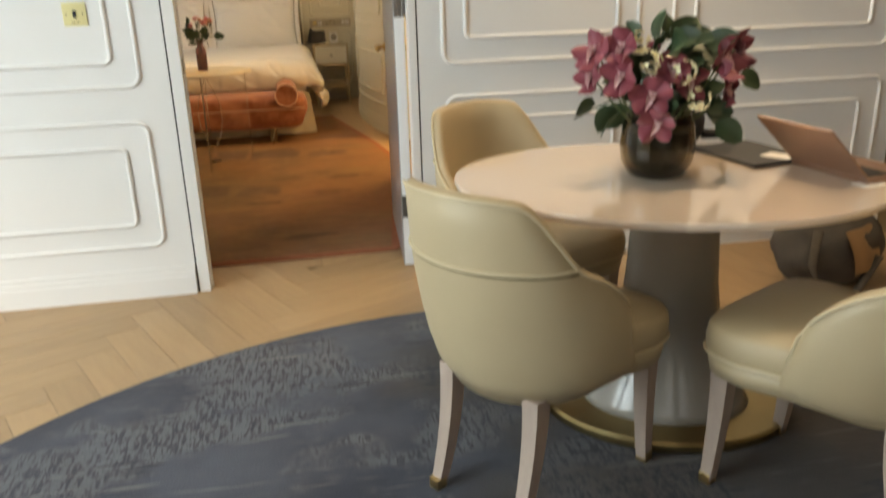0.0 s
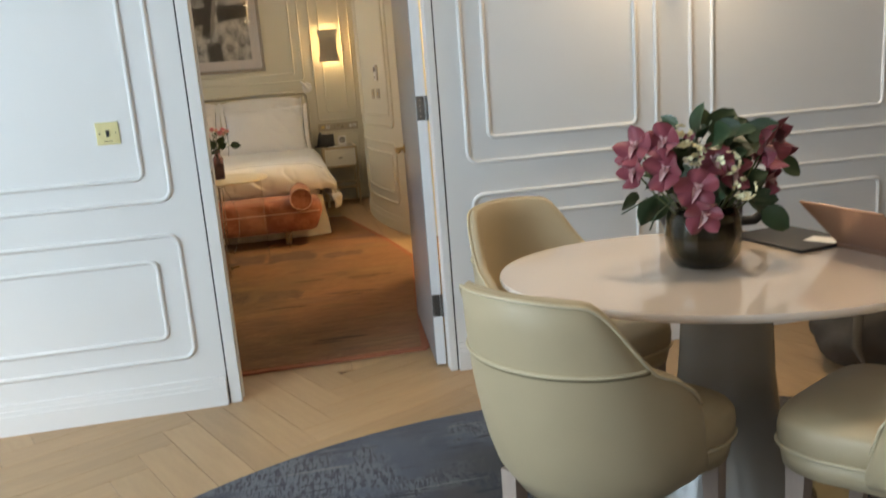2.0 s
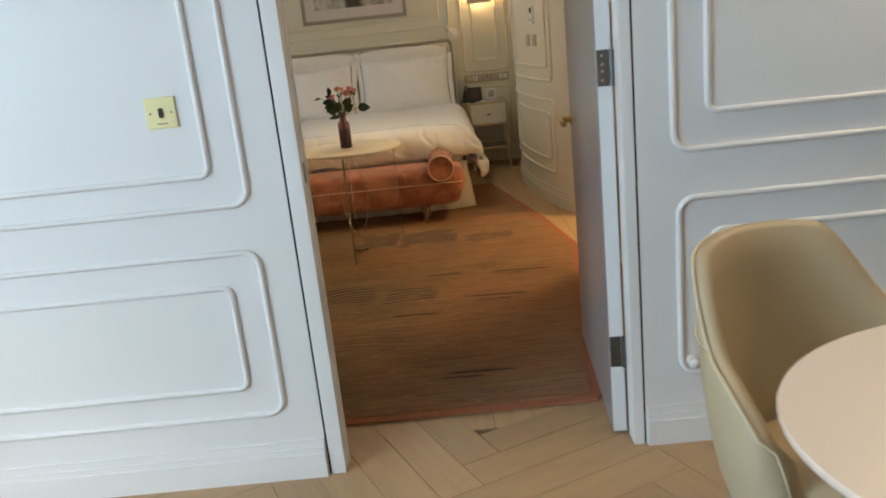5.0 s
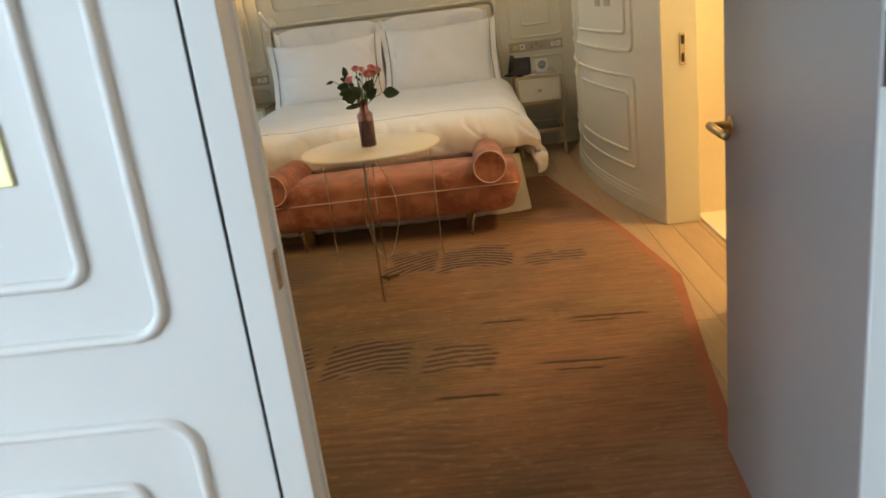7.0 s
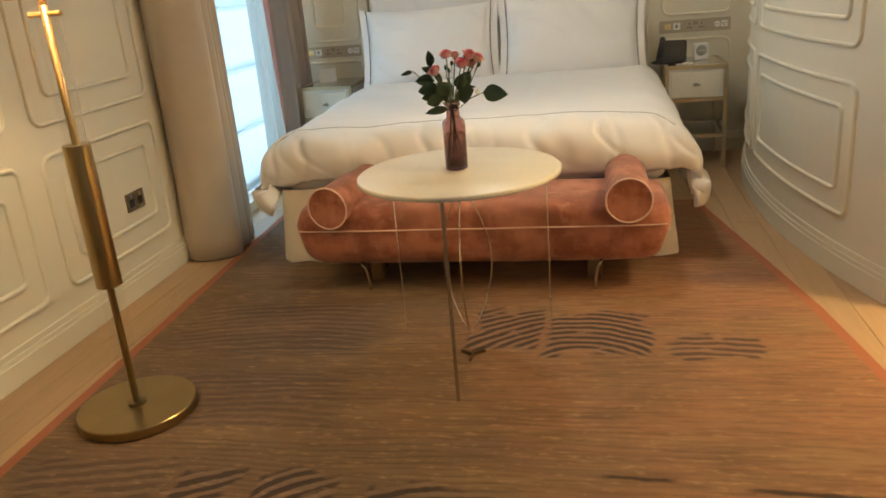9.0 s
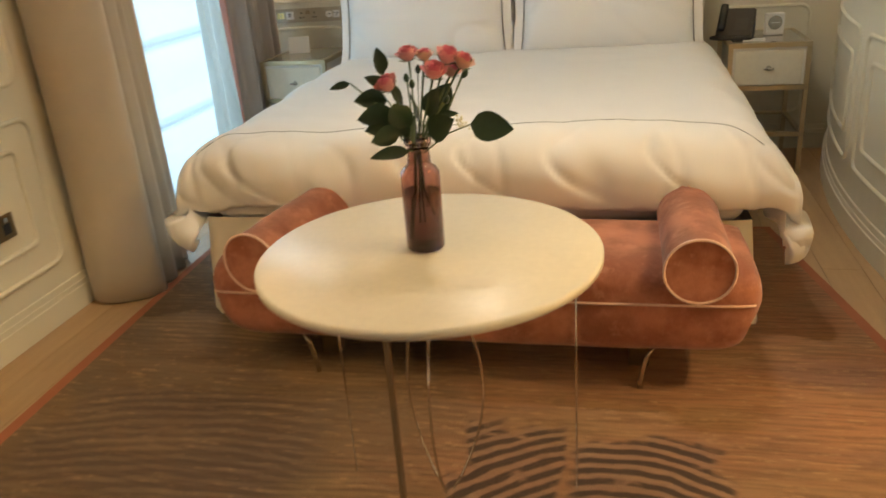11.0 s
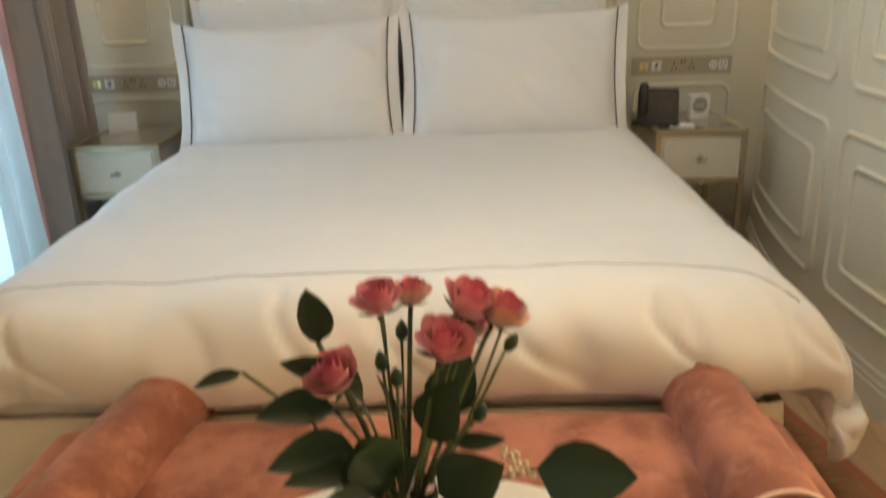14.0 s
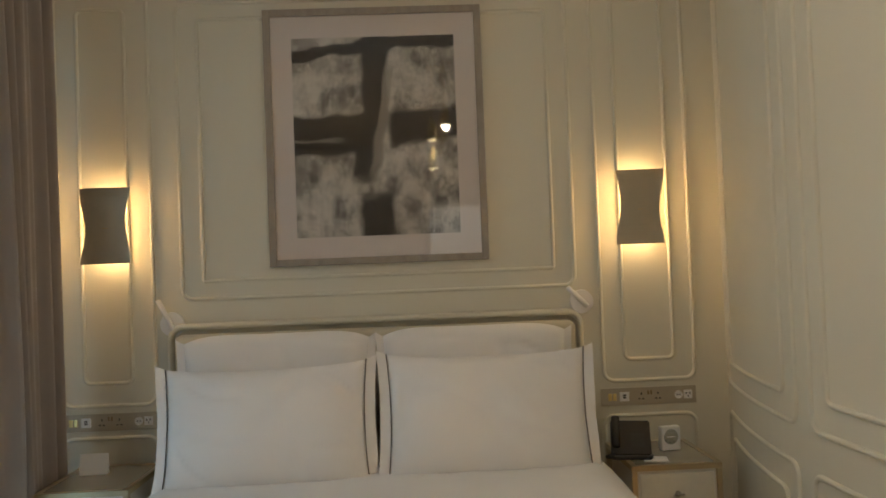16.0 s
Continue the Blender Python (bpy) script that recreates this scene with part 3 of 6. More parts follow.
floor = structure("floor", box(-3.3, 3.6, -2.6, 10.6, -0.12, -0.006), M_JOINT, "pale oak parquet floor laid through both rooms", "floor")
ceiling = structure("ceiling", box(-3.3, 3.6, -2.6, 10.6, CEIL, CEIL + 0.1), M_CEIL, "plain off-white painted ceiling", "ceiling")

wall_partition = structure("wall_partition", boxes([(LX0, -0.037, PY0, PY1, 0, CEIL), (0.997, 3.6, PY0, PY1, 0, CEIL), (-0.037, 0.997, PY0, PY1, DH + 0.04, CEIL)]), M_WALL,
                           "white panelled wall with raised mouldings and doorway", "wall")
frame_bm = boxes([(-0.030, DX0, PY0 - 0.004, PY1 + 0.004, 0, DH), (DX1, 0.990, PY0 - 0.004, PY1 + 0.004, 0, DH), (-0.030, 0.990, PY0 - 0.004, PY1 + 0.004, DH, DH + 0.034)], 0.002)
door_frame = structure("door_frame", frame_bm, M_WALL, "white painted door lining with dark shadow gap", "door frame")
part("shadow_gap", boxes([(-0.0368, -0.0302, PY0 + 0.004, PY1 - 0.004, 0, DH + 0.038), (0.9902, 0.9968, PY0 + 0.004, PY1 - 0.004, 0, DH + 0.038)]), M_GROOVE, door_frame, "dark shadow gap")
part("strike_plate", box(DX0 - 0.002, DX0 + 0.003, 4.530, 4.550, 0.955, 1.015, 0.001), M_CHROME, door_frame, "nickel strike plate")
part("door_stop", box(DX0 - 0.001, DX0 + 0.006, 4.557, PY1 + 0.003, 0, DH), M_WALL, door_frame)


def on_partition(u, v, out):
    return Vector((u, PY0 - out, v))


for u0, u1, v0, v1, r in ((-1.55, -0.150, 0.915, 2.75, 0.05), (-1.45, -0.250, 1.01, 2.65, 0.03), (-1.55, -0.148, 0.235, 0.77, 0.05), (-1.45, -0.248, 0.33, 0.665, 0.03),
                          (-2.95, -1.72, 0.915, 2.75, 0.05), (-2.95, -1.72, 0.235, 0.77, 0.05),
                          (1.105, 1.995, 0.945, 2.75, 0.05), (1.205, 1.895, 1.05, 2.65, 0.03), (1.115, 1.995, 0.24, 0.800, 0.05), (1.215, 1.895, 0.34, 0.695, 0.03),
                          (2.165, 3.27, 0.935, 2.75, 0.05), (2.270, 3.165, 1.035, 2.65, 0.03), (2.165, 3.27, 0.24, 0.785, 0.05), (2.270, 3.165, 0.34, 0.680, 0.03)):
    part("panel_moulding", moulding(on_partition, u0, u1, v0, v1, r), M_WALL, wall_partition, smooth=True)


def skirting(name, x0, x1, y0, y1, out, parent, mat, label="painted stepped skirting board"):
    """A stepped skirting against a straight wall; out: unit direction into the room."""
    ox, oy = out
    bm = bmesh.new()
    for d, z0, z1 in ((0.018, 0, 0.085), (0.013, 0.085, 0.105), (0.008, 0.105, 0.13)):
        xs = sorted((x0, x1 + ox * d)) if ox else (x0, x1)
        ys = sorted((y0, y1 + oy * d)) if oy else (y0, y1)
        box(xs[0], xs[1], ys[0], ys[1], z0, z1, bm=bm)
    return part(name, bm, mat, parent, label)


skirting("skirting", LX0, -0.04, PY0, PY0, (0, -1), wall_partition, M_WALL)
skirting("skirting", 1.0, 3.36, PY0, PY0, (0, -1), wall_partition, M_WALL)

# living room's other walls
wall_west = structure("wall_living_west", boxes([(LX0 - 0.2, LX0, LY0, 0.3, 0, CEIL), (LX0 - 0.2, LX0, 2.9, PY1, 0, CEIL), (LX0 - 0.2, LX0, 0.3, 2.9, 0, 0.4), (LX0 - 0.2, LX0, 0.3, 2.9, 2.8, CEIL)]),
                      M_WALL, "white living room wall with tall window opening", "wall")
wall_south = structure("wall_living_south", boxes([(LX0 - 0.2, -0.3, LY0 - 0.2, LY0, 0, CEIL), (2.1, 3.6, LY0 - 0.2, LY0, 0, CEIL), (-0.3, 2.1, LY0 - 0.2, LY0, 0, 0.4), (-0.3, 2.1, LY0 - 0.2, LY0, 2.8, CEIL)]),
                       M_WALL, "white living room wall with wide window opening", "wall")
wall_east = structure("wall_living_east", box(LX1, 3.6, LY0, PY0 - 0.003, 0, CEIL), M_BROWNPANEL, "bronze brown panelled end wall", "wall")


def window_unit(name, origin, turn, width, z0, z1, bars, label):
    """A framed window standing in an opening; it spans x and faces -y before the turn."""
    w = thing(name, *origin, turn, label, "window", "", "structure")
    h = width / 2
    part("window_frame", boxes([(-h, -h + 0.06, -0.03, 0.03, z0, z1), (h - 0.06, h, -0.03, 0.03, z0, z1), (-h + 0.06, h - 0.06, -0.03, 0.03, z0, z0 + 0.06), (-h + 0.06, h - 0.06, -0.03, 0.03, z1 - 0.06, z1)], 0.004), M_WALL, w)
    part("window_sill", box(-h, h, -0.1, -0.03, z0 - 0.03, z0 + 0.004, 0.004), M_WALL, w)
    for i in range(bars + 1):
        za = z0 + 0.06 + (z1 - z0 - 0.12) * i / (bars + 1)
        zb = z0 + 0.06 + (z1 - z0 - 0.12) * (i + 1) / (bars + 1)
        pane = part("pane", box(-h + 0.06, h - 0.06, -0.004, 0.004, za + 0.012, zb - 0.012), M_CLEAR, w)
        pane.visible_shadow = False
        if i:
            part("glazing_bar", box(-h + 0.06, h - 0.06, -0.014, 0.014, za - 0.012, za + 0.012, 0.003), M_WALL, w)
    return w


window_unit("window_1", (LX0 - 0.14, 1.6, 0), 90, 2.6, 0.4, 2.8, 2, "white framed tall living room window")
window_unit("window_2", (0.9, LY0 - 0.14, 0), 180, 2.4, 0.4, 2.8, 2, "white framed wide living room window")

# bedroom's walls
wall_window = structure("wall_window", boxes([(XL - 0.3, XL, PY1, 8.72, 0, CEIL), (XL - 0.3, XL, 10.16, BACK, 0, CEIL), (XL - 0.3, XL, 8.72, 10.16, 0, 0.06), (XL - 0.3, XL, 8.72, 10.16, 2.75, CEIL)]),
                        M_CREAM, "cream panelled bedroom wall with window opening", "wall")


def on_window_wall(u, v, out):
    return Vector((XL + out, u, v))


for u0, u1, v0, v1, r in ((7.365, 8.185, 0.880, 2.75, 0.05), (7.470, 8.085, 0.985, 2.65, 0.03), (7.365, 8.185, 0.22, 0.757, 0.05), (7.470, 8.085, 0.322, 0.665, 0.03),
                          (6.16, 7.222, 0.890, 2.75, 0.05), (6.265, 7.122, 0.99, 2.65, 0.03), (6.16, 7.222, 0.22, 0.757, 0.05), (6.265, 7.122, 0.325, 0.660, 0.03),
                          (4.95, 6.02, 0.90, 2.75, 0.05), (5.05, 5.92, 1.0, 2.65, 0.03), (4.95, 6.02, 0.22, 0.757, 0.05), (5.05, 5.92, 0.325, 0.66, 0.03)):
    part("panel_moulding", moulding(on_window_wall, u0, u1, v0, v1, r), M_CREAM, wall_window, smooth=True)
skirting("skirting", XL, XL, PY1, 8.72, (1, 0), wall_window, M_CREAM)
window_unit("window_3", (XL - 0.22, 9.44, 0), 90, 1.44, 0.06, 2.75, 3, "tall white bedroom window with glazing bars")

wall_bed = structure("wall_bed", box(XL - 0.3, 3.6, BACK, BACK + 0.2, 0, CEIL), M_CREAM, "cream panelled wall behind the bed", "wall")


def on_bed_wall(u, v, out):
    return Vector((u, BACK - out, v))


for u0, u1, v0, v1, r in ((-1.25, 0.605, 1.395, 2.80, 0.05), (-1.15, 0.505, 1.48, 2.72, 0.012), (0.725, 1.165, 0.93, 2.86, 0.05), (0.83, 1.065, 1.03, 2.76, 0.03),
                          (-1.82, -1.385, 0.915, 2.86, 0.05), (-1.715, -1.495, 1.02, 2.78, 0.03), (0.72, 1.16, 0.2, 0.765, 0.05), (-1.82, -1.385, 0.2, 0.765, 0.05)):
    part("panel_moulding", moulding(on_bed_wall, u0, u1, v0, v1, r), M_CREAM, wall_bed, smooth=True)
skirting("skirting", XL, 1.3, BACK, BACK, (0, -1), wall_bed, M_CREAM)

# the bowed wall between the bed wall and the dressing lobby
RX, RY, RR = 5.525, 9.05, 4.40


def bowed(y, out=0.0):
    r = RR + out
    return RX - math.sqrt(r * r - (y - RY) ** 2)


def bow_slab(y0, y1, z0, z1, out, depth, n=28):
    """A curved slab on the bowed wall, from out (towards the room) back by depth."""
    ys = [y0 + (y1 - y0) * i / n for i in range(n + 1)]
    return prism([(bowed(y, out), y) for y in ys] + [(bowed(y, out) + depth, y) for y in reversed(ys)], z0, z1)


YE = 7.665
wall_bowed = structure("wall_bowed", bow_slab(YE, BACK, 0, CEIL, 0, 0.14), M_CREAM, "cream bowed wall with curved panel mouldings", "wall", smooth=False)
for d, z0, z1 in ((0.018, 0, 0.085), (0.013, 0.085, 0.105), (0.008, 0.105, 0.13)):
    part("skirting", bow_slab(YE, BACK - 0.02, z0, z1, d, d + 0.004), M_CREAM, wall_bowed)


def on_bowed(u, v, out):
    return Vector((bowed(u, out), u, v))


for u0, u1, v0, v1, r in ((9.275, 10.26, 0.922, 2.80, 0.05), (9.38, 10.17, 1.015, 2.70, 0.03), (7.970, 9.16, 0.925, 2.80, 0.05), (8.055, 9.055, 1.025, 2.70, 0.03),
                          (9.275, 10.26, 0.250, 0.785, 0.05), (9.38, 10.17, 0.345, 0.675, 0.03), (7.965, 9.16, 0.252, 0.783, 0.05), (8.055, 9.065, 0.346, 0.688, 0.03)):
    part("panel_moulding", moulding(on_bowed, u0, u1, v0, v1, r), M_CREAM, wall_bowed, smooth=True)

# wall with the lobby doorway, and the lit lobby behind it
wall_lobby = structure("wall_lobby", boxes([(1.36, 1.5, PY1, 6.45, 0, CEIL), (1.36, 1.5, 6.45, YE, 2.2, CEIL)]), M_CREAM, "cream wall with doorway to the lit lobby", "wall")
lobby_frame = structure("lobby_door_frame", boxes([(1.335, 1.52, YE - 0.028, YE, 0, 2.2), (1.335, 1.52, 6.45, 6.478, 0, 2.2), (1.335, 1.52, 6.478, YE - 0.028, 2.17, 2.2)], 0.003), M_CREAM,
                        "cream painted lobby door lining", "door frame")
part("shadow_gap", box(1.375, 1.385, YE - 0.002, YE + 0.003, 0, 2.2), M_GROOVE, lobby_frame, "dark shadow gap")
part("strike_plate", boxes([(1.43, 1.46, YE - 0.034, YE - 0.026, 0.86, 1.02)], 0.002), M_CHROME, lobby_frame, "nickel strike plate")
for zz in (0.895, 0.985):
    part("latch_slot", box(1.437, 1.452, YE - 0.037, YE - 0.030, zz - 0.022, zz + 0.022), M_GROOVE, lobby_frame, "dark latch slot")
wall_north = structure("wall_lobby_north", box(1.52, 3.2, YE + 0.09, YE + 0.2, 0, CEIL), M_BATHSTONE, "warm lit pale lobby wall", "wall")
structure("wall_lobby_return", box(1.44, 1.52, YE + 0.001, YE + 0.2, 0, CEIL), M_CREAM, "cream return wall in the lobby", "wall")
wall_lobby_east = structure("wall_lobby_east", box(3.0, 3.2, 5.8, YE + 0.09, 0, CEIL), M_BATHSTONE, "pale stone lobby end wall", "wall")
wall_lobby_south = structure("wall_lobby_south", box(1.5, 3.2, 5.9, 6.05, 0, CEIL), M_BATHSTONE, "pale stone lobby side wall", "wall")
structure("lobby_floor_slab", box(1.53, 3.0, 6.05, YE + 0.09, -0.004, 0.012, 0.003), M_BATHSTONE, "pale stone threshold floor of the lobby", "floor")


# ---- door between the rooms ----
def make_door():
    d = thing("door_1", 0.908, 4.582, 0.008, -3.7, "grey white flush door standing open into the bedroom", "door", "", "structure")
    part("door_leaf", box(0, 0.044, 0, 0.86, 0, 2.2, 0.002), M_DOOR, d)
    # thin skin, darker grey than the white leaf, on this side only
    part("face_panel", box(-0.003, -0.0002, 0.006, 0.857, 0.004, 2.196), M_DOORFACE, d, "darker grey face on one side")
    for z in (0.235, 1.135, 2.0):
        h = part("hinge", boxes([(0.0, 0.034, -0.0035, 0.0, z, z + 0.105)], 0.001), M_HINGE, d, "dark steel butt hinge")
        part("hinge_knuckle", lathe([(0, z), (0.007, z), (0.007, z + 0.105), (0, z + 0.105)], 10, m=pose(0.043, -0.006, 0)), M_HINGE, h)
        part("screw", boxes([(0.012, 0.018, -0.0045, -0.003, z + q, z + q + 0.006) for q in (0.015, 0.04, 0.06, 0.085)]), M_CHROME, h)
    for s in (-1, 1):
        x0 = 0 if s < 0 else 0.044
        lever = bmesh.new()
        lathe([(0, 0), (0.025, 0), (0.025, 0.008), (0.011, 0.01), (0.010, 0.055), (0, 0.055)], 20, lever, pose(x0, 0.80, 0.95, 0, 90 * s, 0))
        xx = x0 + s * 0.05
        tube([(xx, 0.81, 0.95), (xx, 0.76, 0.95), (xx, 0.70, 0.95), (xx - s * 0.004, 0.675, 0.948)], 0.011, 10, bm=lever)
        part("door_handle", lever, M_BRASS, d, "brass lever handle on round rose", smooth=True)
    return d


make_door()

# ---- rugs ----
rug = tagged(part("living_rug", lathe([(0, 0.0), (2.10, 0.0), (2.11, 0.006), (2.10, 0.012), (0, 0.012)], 128), M_RUGLIVING), "large round blue grey distressed woven rug", "rug")
rug.matrix_world = pose(1.03, 1.90, 0.004)
outline = [(-1.50, 4.80), (-1.51, 6.4), (-1.56, 7.8), (-1.60, 9.1), (0.82, 9.1), (1.10, 7.62), (1.20, 6.84), (1.06, 5.9), (0.925, 4.86), (0.9, 4.82)]


def inset(poly, d):
    c = Vector((sum(p[0] for p in poly) / len(poly), sum(p[1] for p in poly) / len(poly)))
    res = []
    for i, p in enumerate(poly):
        a, b, q = Vector(poly[i - 1]), Vector(poly[(i + 1) % len(poly)]), Vector(p)
        e, f = (q - a).normalized(), (b - q).normalized()
        n = (Vector((-e.y, e.x)) + Vector((-f.y, f.x))).normalized()
        if n.dot(c - q) < 0:
            n = -n
        res.append(tuple(q + n * d))
    return res


bed_rug = tagged(part("bedroom_rug", prism(outline, 0.002, 0.012), M_RUGEDGE), "large rust and olive patterned bedroom rug with orange border", "rug")
part("rug_field", prism(inset(outline, 0.045), 0.011, 0.0155), M_RUGBED, bed_rug, "rust and olive field with dark broken stripes")


# ---- switches and sockets ----
def brass_switch():
    s = thing("light_switch", -0.355, PY0, 1.203, 0, "polished brass light switch plate with one dark rocker", "light switch")
    part("plate", box(-0.044, 0.044, -0.006, 0, -0.044, 0.044, 0.002), M_SWITCHBRASS, s)
    part("rocker", box(-0.006, 0.006, -0.010, -0.005, -0.013, 0.013, 0.001), M_BLACK, s, "dark toggle")
    for x in (-0.03, 0.03):
        part("screw", lathe([(0, 0), (0.003, 0), (0.003, 0.002), (0, 0.002)], 8, m=pose(x, -0.0055, 0, 90)), M_OLDBRASS, s)
    part("engraving", box(-0.016, 0.016, -0.0064, -0.0058, -0.032, -0.029), M_OLDBRASS, s)


brass_switch()


def socket_strip(x0, x1, z0, z1):
    s = thing("socket_strip", (x0 + x1) / 2, BACK, (z0 + z1) / 2, 0, "long dull brass bedside socket and switch plate", "socket", "bedside socket plates")
    h, v = (x1 - x0) / 2, (z1 - z0) / 2
    part("plate", box(-h, h, -0.006, 0, -v, v, 0.001), M_STRIP, s)
    part("rocker_switch", boxes([(-h + 0.035 + k * 0.022, -h + 0.052 + k * 0.022, -0.011, -0.005, -0.017, 0.017) for k in range(2)], 0.002), M_YELLOWBRASS, s)
    part("data_insert", box(-h + 0.09, -h + 0.135, -0.009, -0.005, -0.022, 0.022, 0.001), M_WHITEPLASTIC, s)
    part("data_port", boxes([(-h + 0.105, -h + 0.12, -0.0095, -0.0085, 0.003, 0.011), (-h + 0.105, -h + 0.12, -0.0095, -0.0085, -0.008, 0.0)]), M_BLACK, s)
    for cx in (-0.035, 0.045):
        part("socket_slot", boxes([(cx - 0.003, cx + 0.003, -0.007, -0.0055, 0.006, 0.017), (cx - 0.014, cx - 0.004, -0.007, -0.0055, -0.016, -0.010), (cx + 0.004, cx + 0.014, -0.007, -0.0055, -0.016, -0.010)]), M_BLACK, s)
    part("rocker_switch", boxes([(-0.006, 0.002, -0.010, -0.005, 0.006, 0.026), (0.008, 0.016, -0.010, -0.005, 0.006, 0.026)], 0.001), M_OLDBRASS, s)
    part("european_socket", lathe([(0, 0), (0.019, 0), (0.019, 0.004), (0.016, 0.004), (0.015, 0.001), (0, 0.001)], 20, m=pose(h - 0.085, -0.006, 0, 90)), M_WHITEPLASTIC, s)
    part("socket_slot", boxes([(h - 0.094, h - 0.089, -0.0085, -0.0065, -0.003, 0.003), (h - 0.081, h - 0.076, -0.0085, -0.0065, -0.003, 0.003)]), M_BLACK, s)
    part("shaver_socket", box(h - 0.06, h - 0.02, -0.009, -0.005, -0.02, 0.02, 0.001), M_WHITEPLASTIC, s)
    part("socket_slot", boxes([(h - 0.051, h - 0.046, -0.0095, -0.0085, 0.0, 0.01), (h - 0.034, h - 0.029, -0.0095, -0.0085, 0.0, 0.01), (h - 0.042, h - 0.037, -0.0095, -0.0085, -0.012, -0.004)]), M_BLACK, s)


M_STRIP = material("dull_champagne_metal", (0.50, 0.44, 0.33), 0.45, 0.35, vary=0.05, bump=0.01)
socket_strip(0.705, 1.163, 0.812, 0.895)
socket_strip(-1.826, -1.385, 0.80, 0.88)


def wall_socket():
    s = thing("wall_socket", XL, 7.92, 0.43, 90, "dark bronze double wall socket low on the wall", "socket")
    part("plate", box(-0.073, 0.073, -0.007, 0, -0.043, 0.043, 0.002), M_OLDBRASS, s)
    for cx in (-0.035, 0.035):
        part("socket_insert", box(cx - 0.018, cx + 0.018, -0.0085, -0.006, -0.025, 0.012, 0.001), M_BLACK, s)
        part("rocker_switch", box(cx - 0.007, cx + 0.007, -0.010, -0.006, 0.018, 0.034, 0.001), M_CHROME, s)


wall_socket()


def bowed_plate(name, y, z, w, h, depth, mat, label, category, inner):
    a = -math.degrees(math.asin((y - RY) / RR))
    s = thing(name, bowed(y), y, z, a - 90, label, category)
    part("plate", box(-w / 2, w / 2, -depth, 0.004, -h / 2, h / 2, 0.002), mat, s)
    inner(s)


def stat_parts(s):
    part("screen", box(-0.02, 0.02, -0.024, -0.018, 0.012, 0.05, 0.001), M_BLACK, s)
    part("button", box(-0.014, 0.014, -0.023, -0.018, -0.045, -0.03, 0.001), M_CHROME, s)


def rocker_parts(s):
    part("rocker", boxes([(-0.012, 0.012, -0.010, -0.006, -0.012, 0.012)], 0.002), M_BRASS, s)


bowed_plate("thermostat", 8.30, 1.40, 0.06, 0.135, 0.02, M_WHITEPLASTIC, "white plastic room thermostat with small dark screen", "thermostat", stat_parts)
for yy in (8.47, 8.30):
    bowed_plate("light_switch", yy, 1.215, 0.085, 0.085, 0.007, M_STRIP, "dull champagne metal light switch plate", "light switch", rocker_parts)


# ---- living room furniture ----
def dining_table():
    t = thing("dining_table", 1.475, 3.108, 0.016, -18.3, "oval cream lacquered dining table on a grey flared pedestal", "table")
    part("tabletop", lathe([(0, 0.707), (0.955, 0.707), (0.985, 0.712), (0.997, 0.719), (1.0, 0.724), (1.0, 0.730), (0.997, 0.734), (0, 0.734)], 96, m=Matrix.Diagonal((0.605, 0.463, 1, 1))), M_LACQUER, t, smooth=False)
    oval = Matrix.Translation((0.035, 0.012, 0)) @ Matrix.Diagonal((1.08, 0.85, 1, 1))
    part("column", lathe([(0, 0.035), (0.235, 0.035), (0.220, 0.06), (0.175, 0.16), (0.142, 0.28), (0.125, 0.42), (0.118, 0.56), (0.125, 0.65), (0.14, 0.707), (0, 0.707)], 64, m=oval), M_COLUMN, t, "glossy grey flared column", smooth=True)
    part("base_plate", lathe([(0, 0), (0.335, 0), (0.345, 0.006), (0.345, 0.026), (0.338, 0.034), (0, 0.034)], 72, m=oval), M_AGEDBRASS, t, "brass base plate", smooth=False)


dining_table()


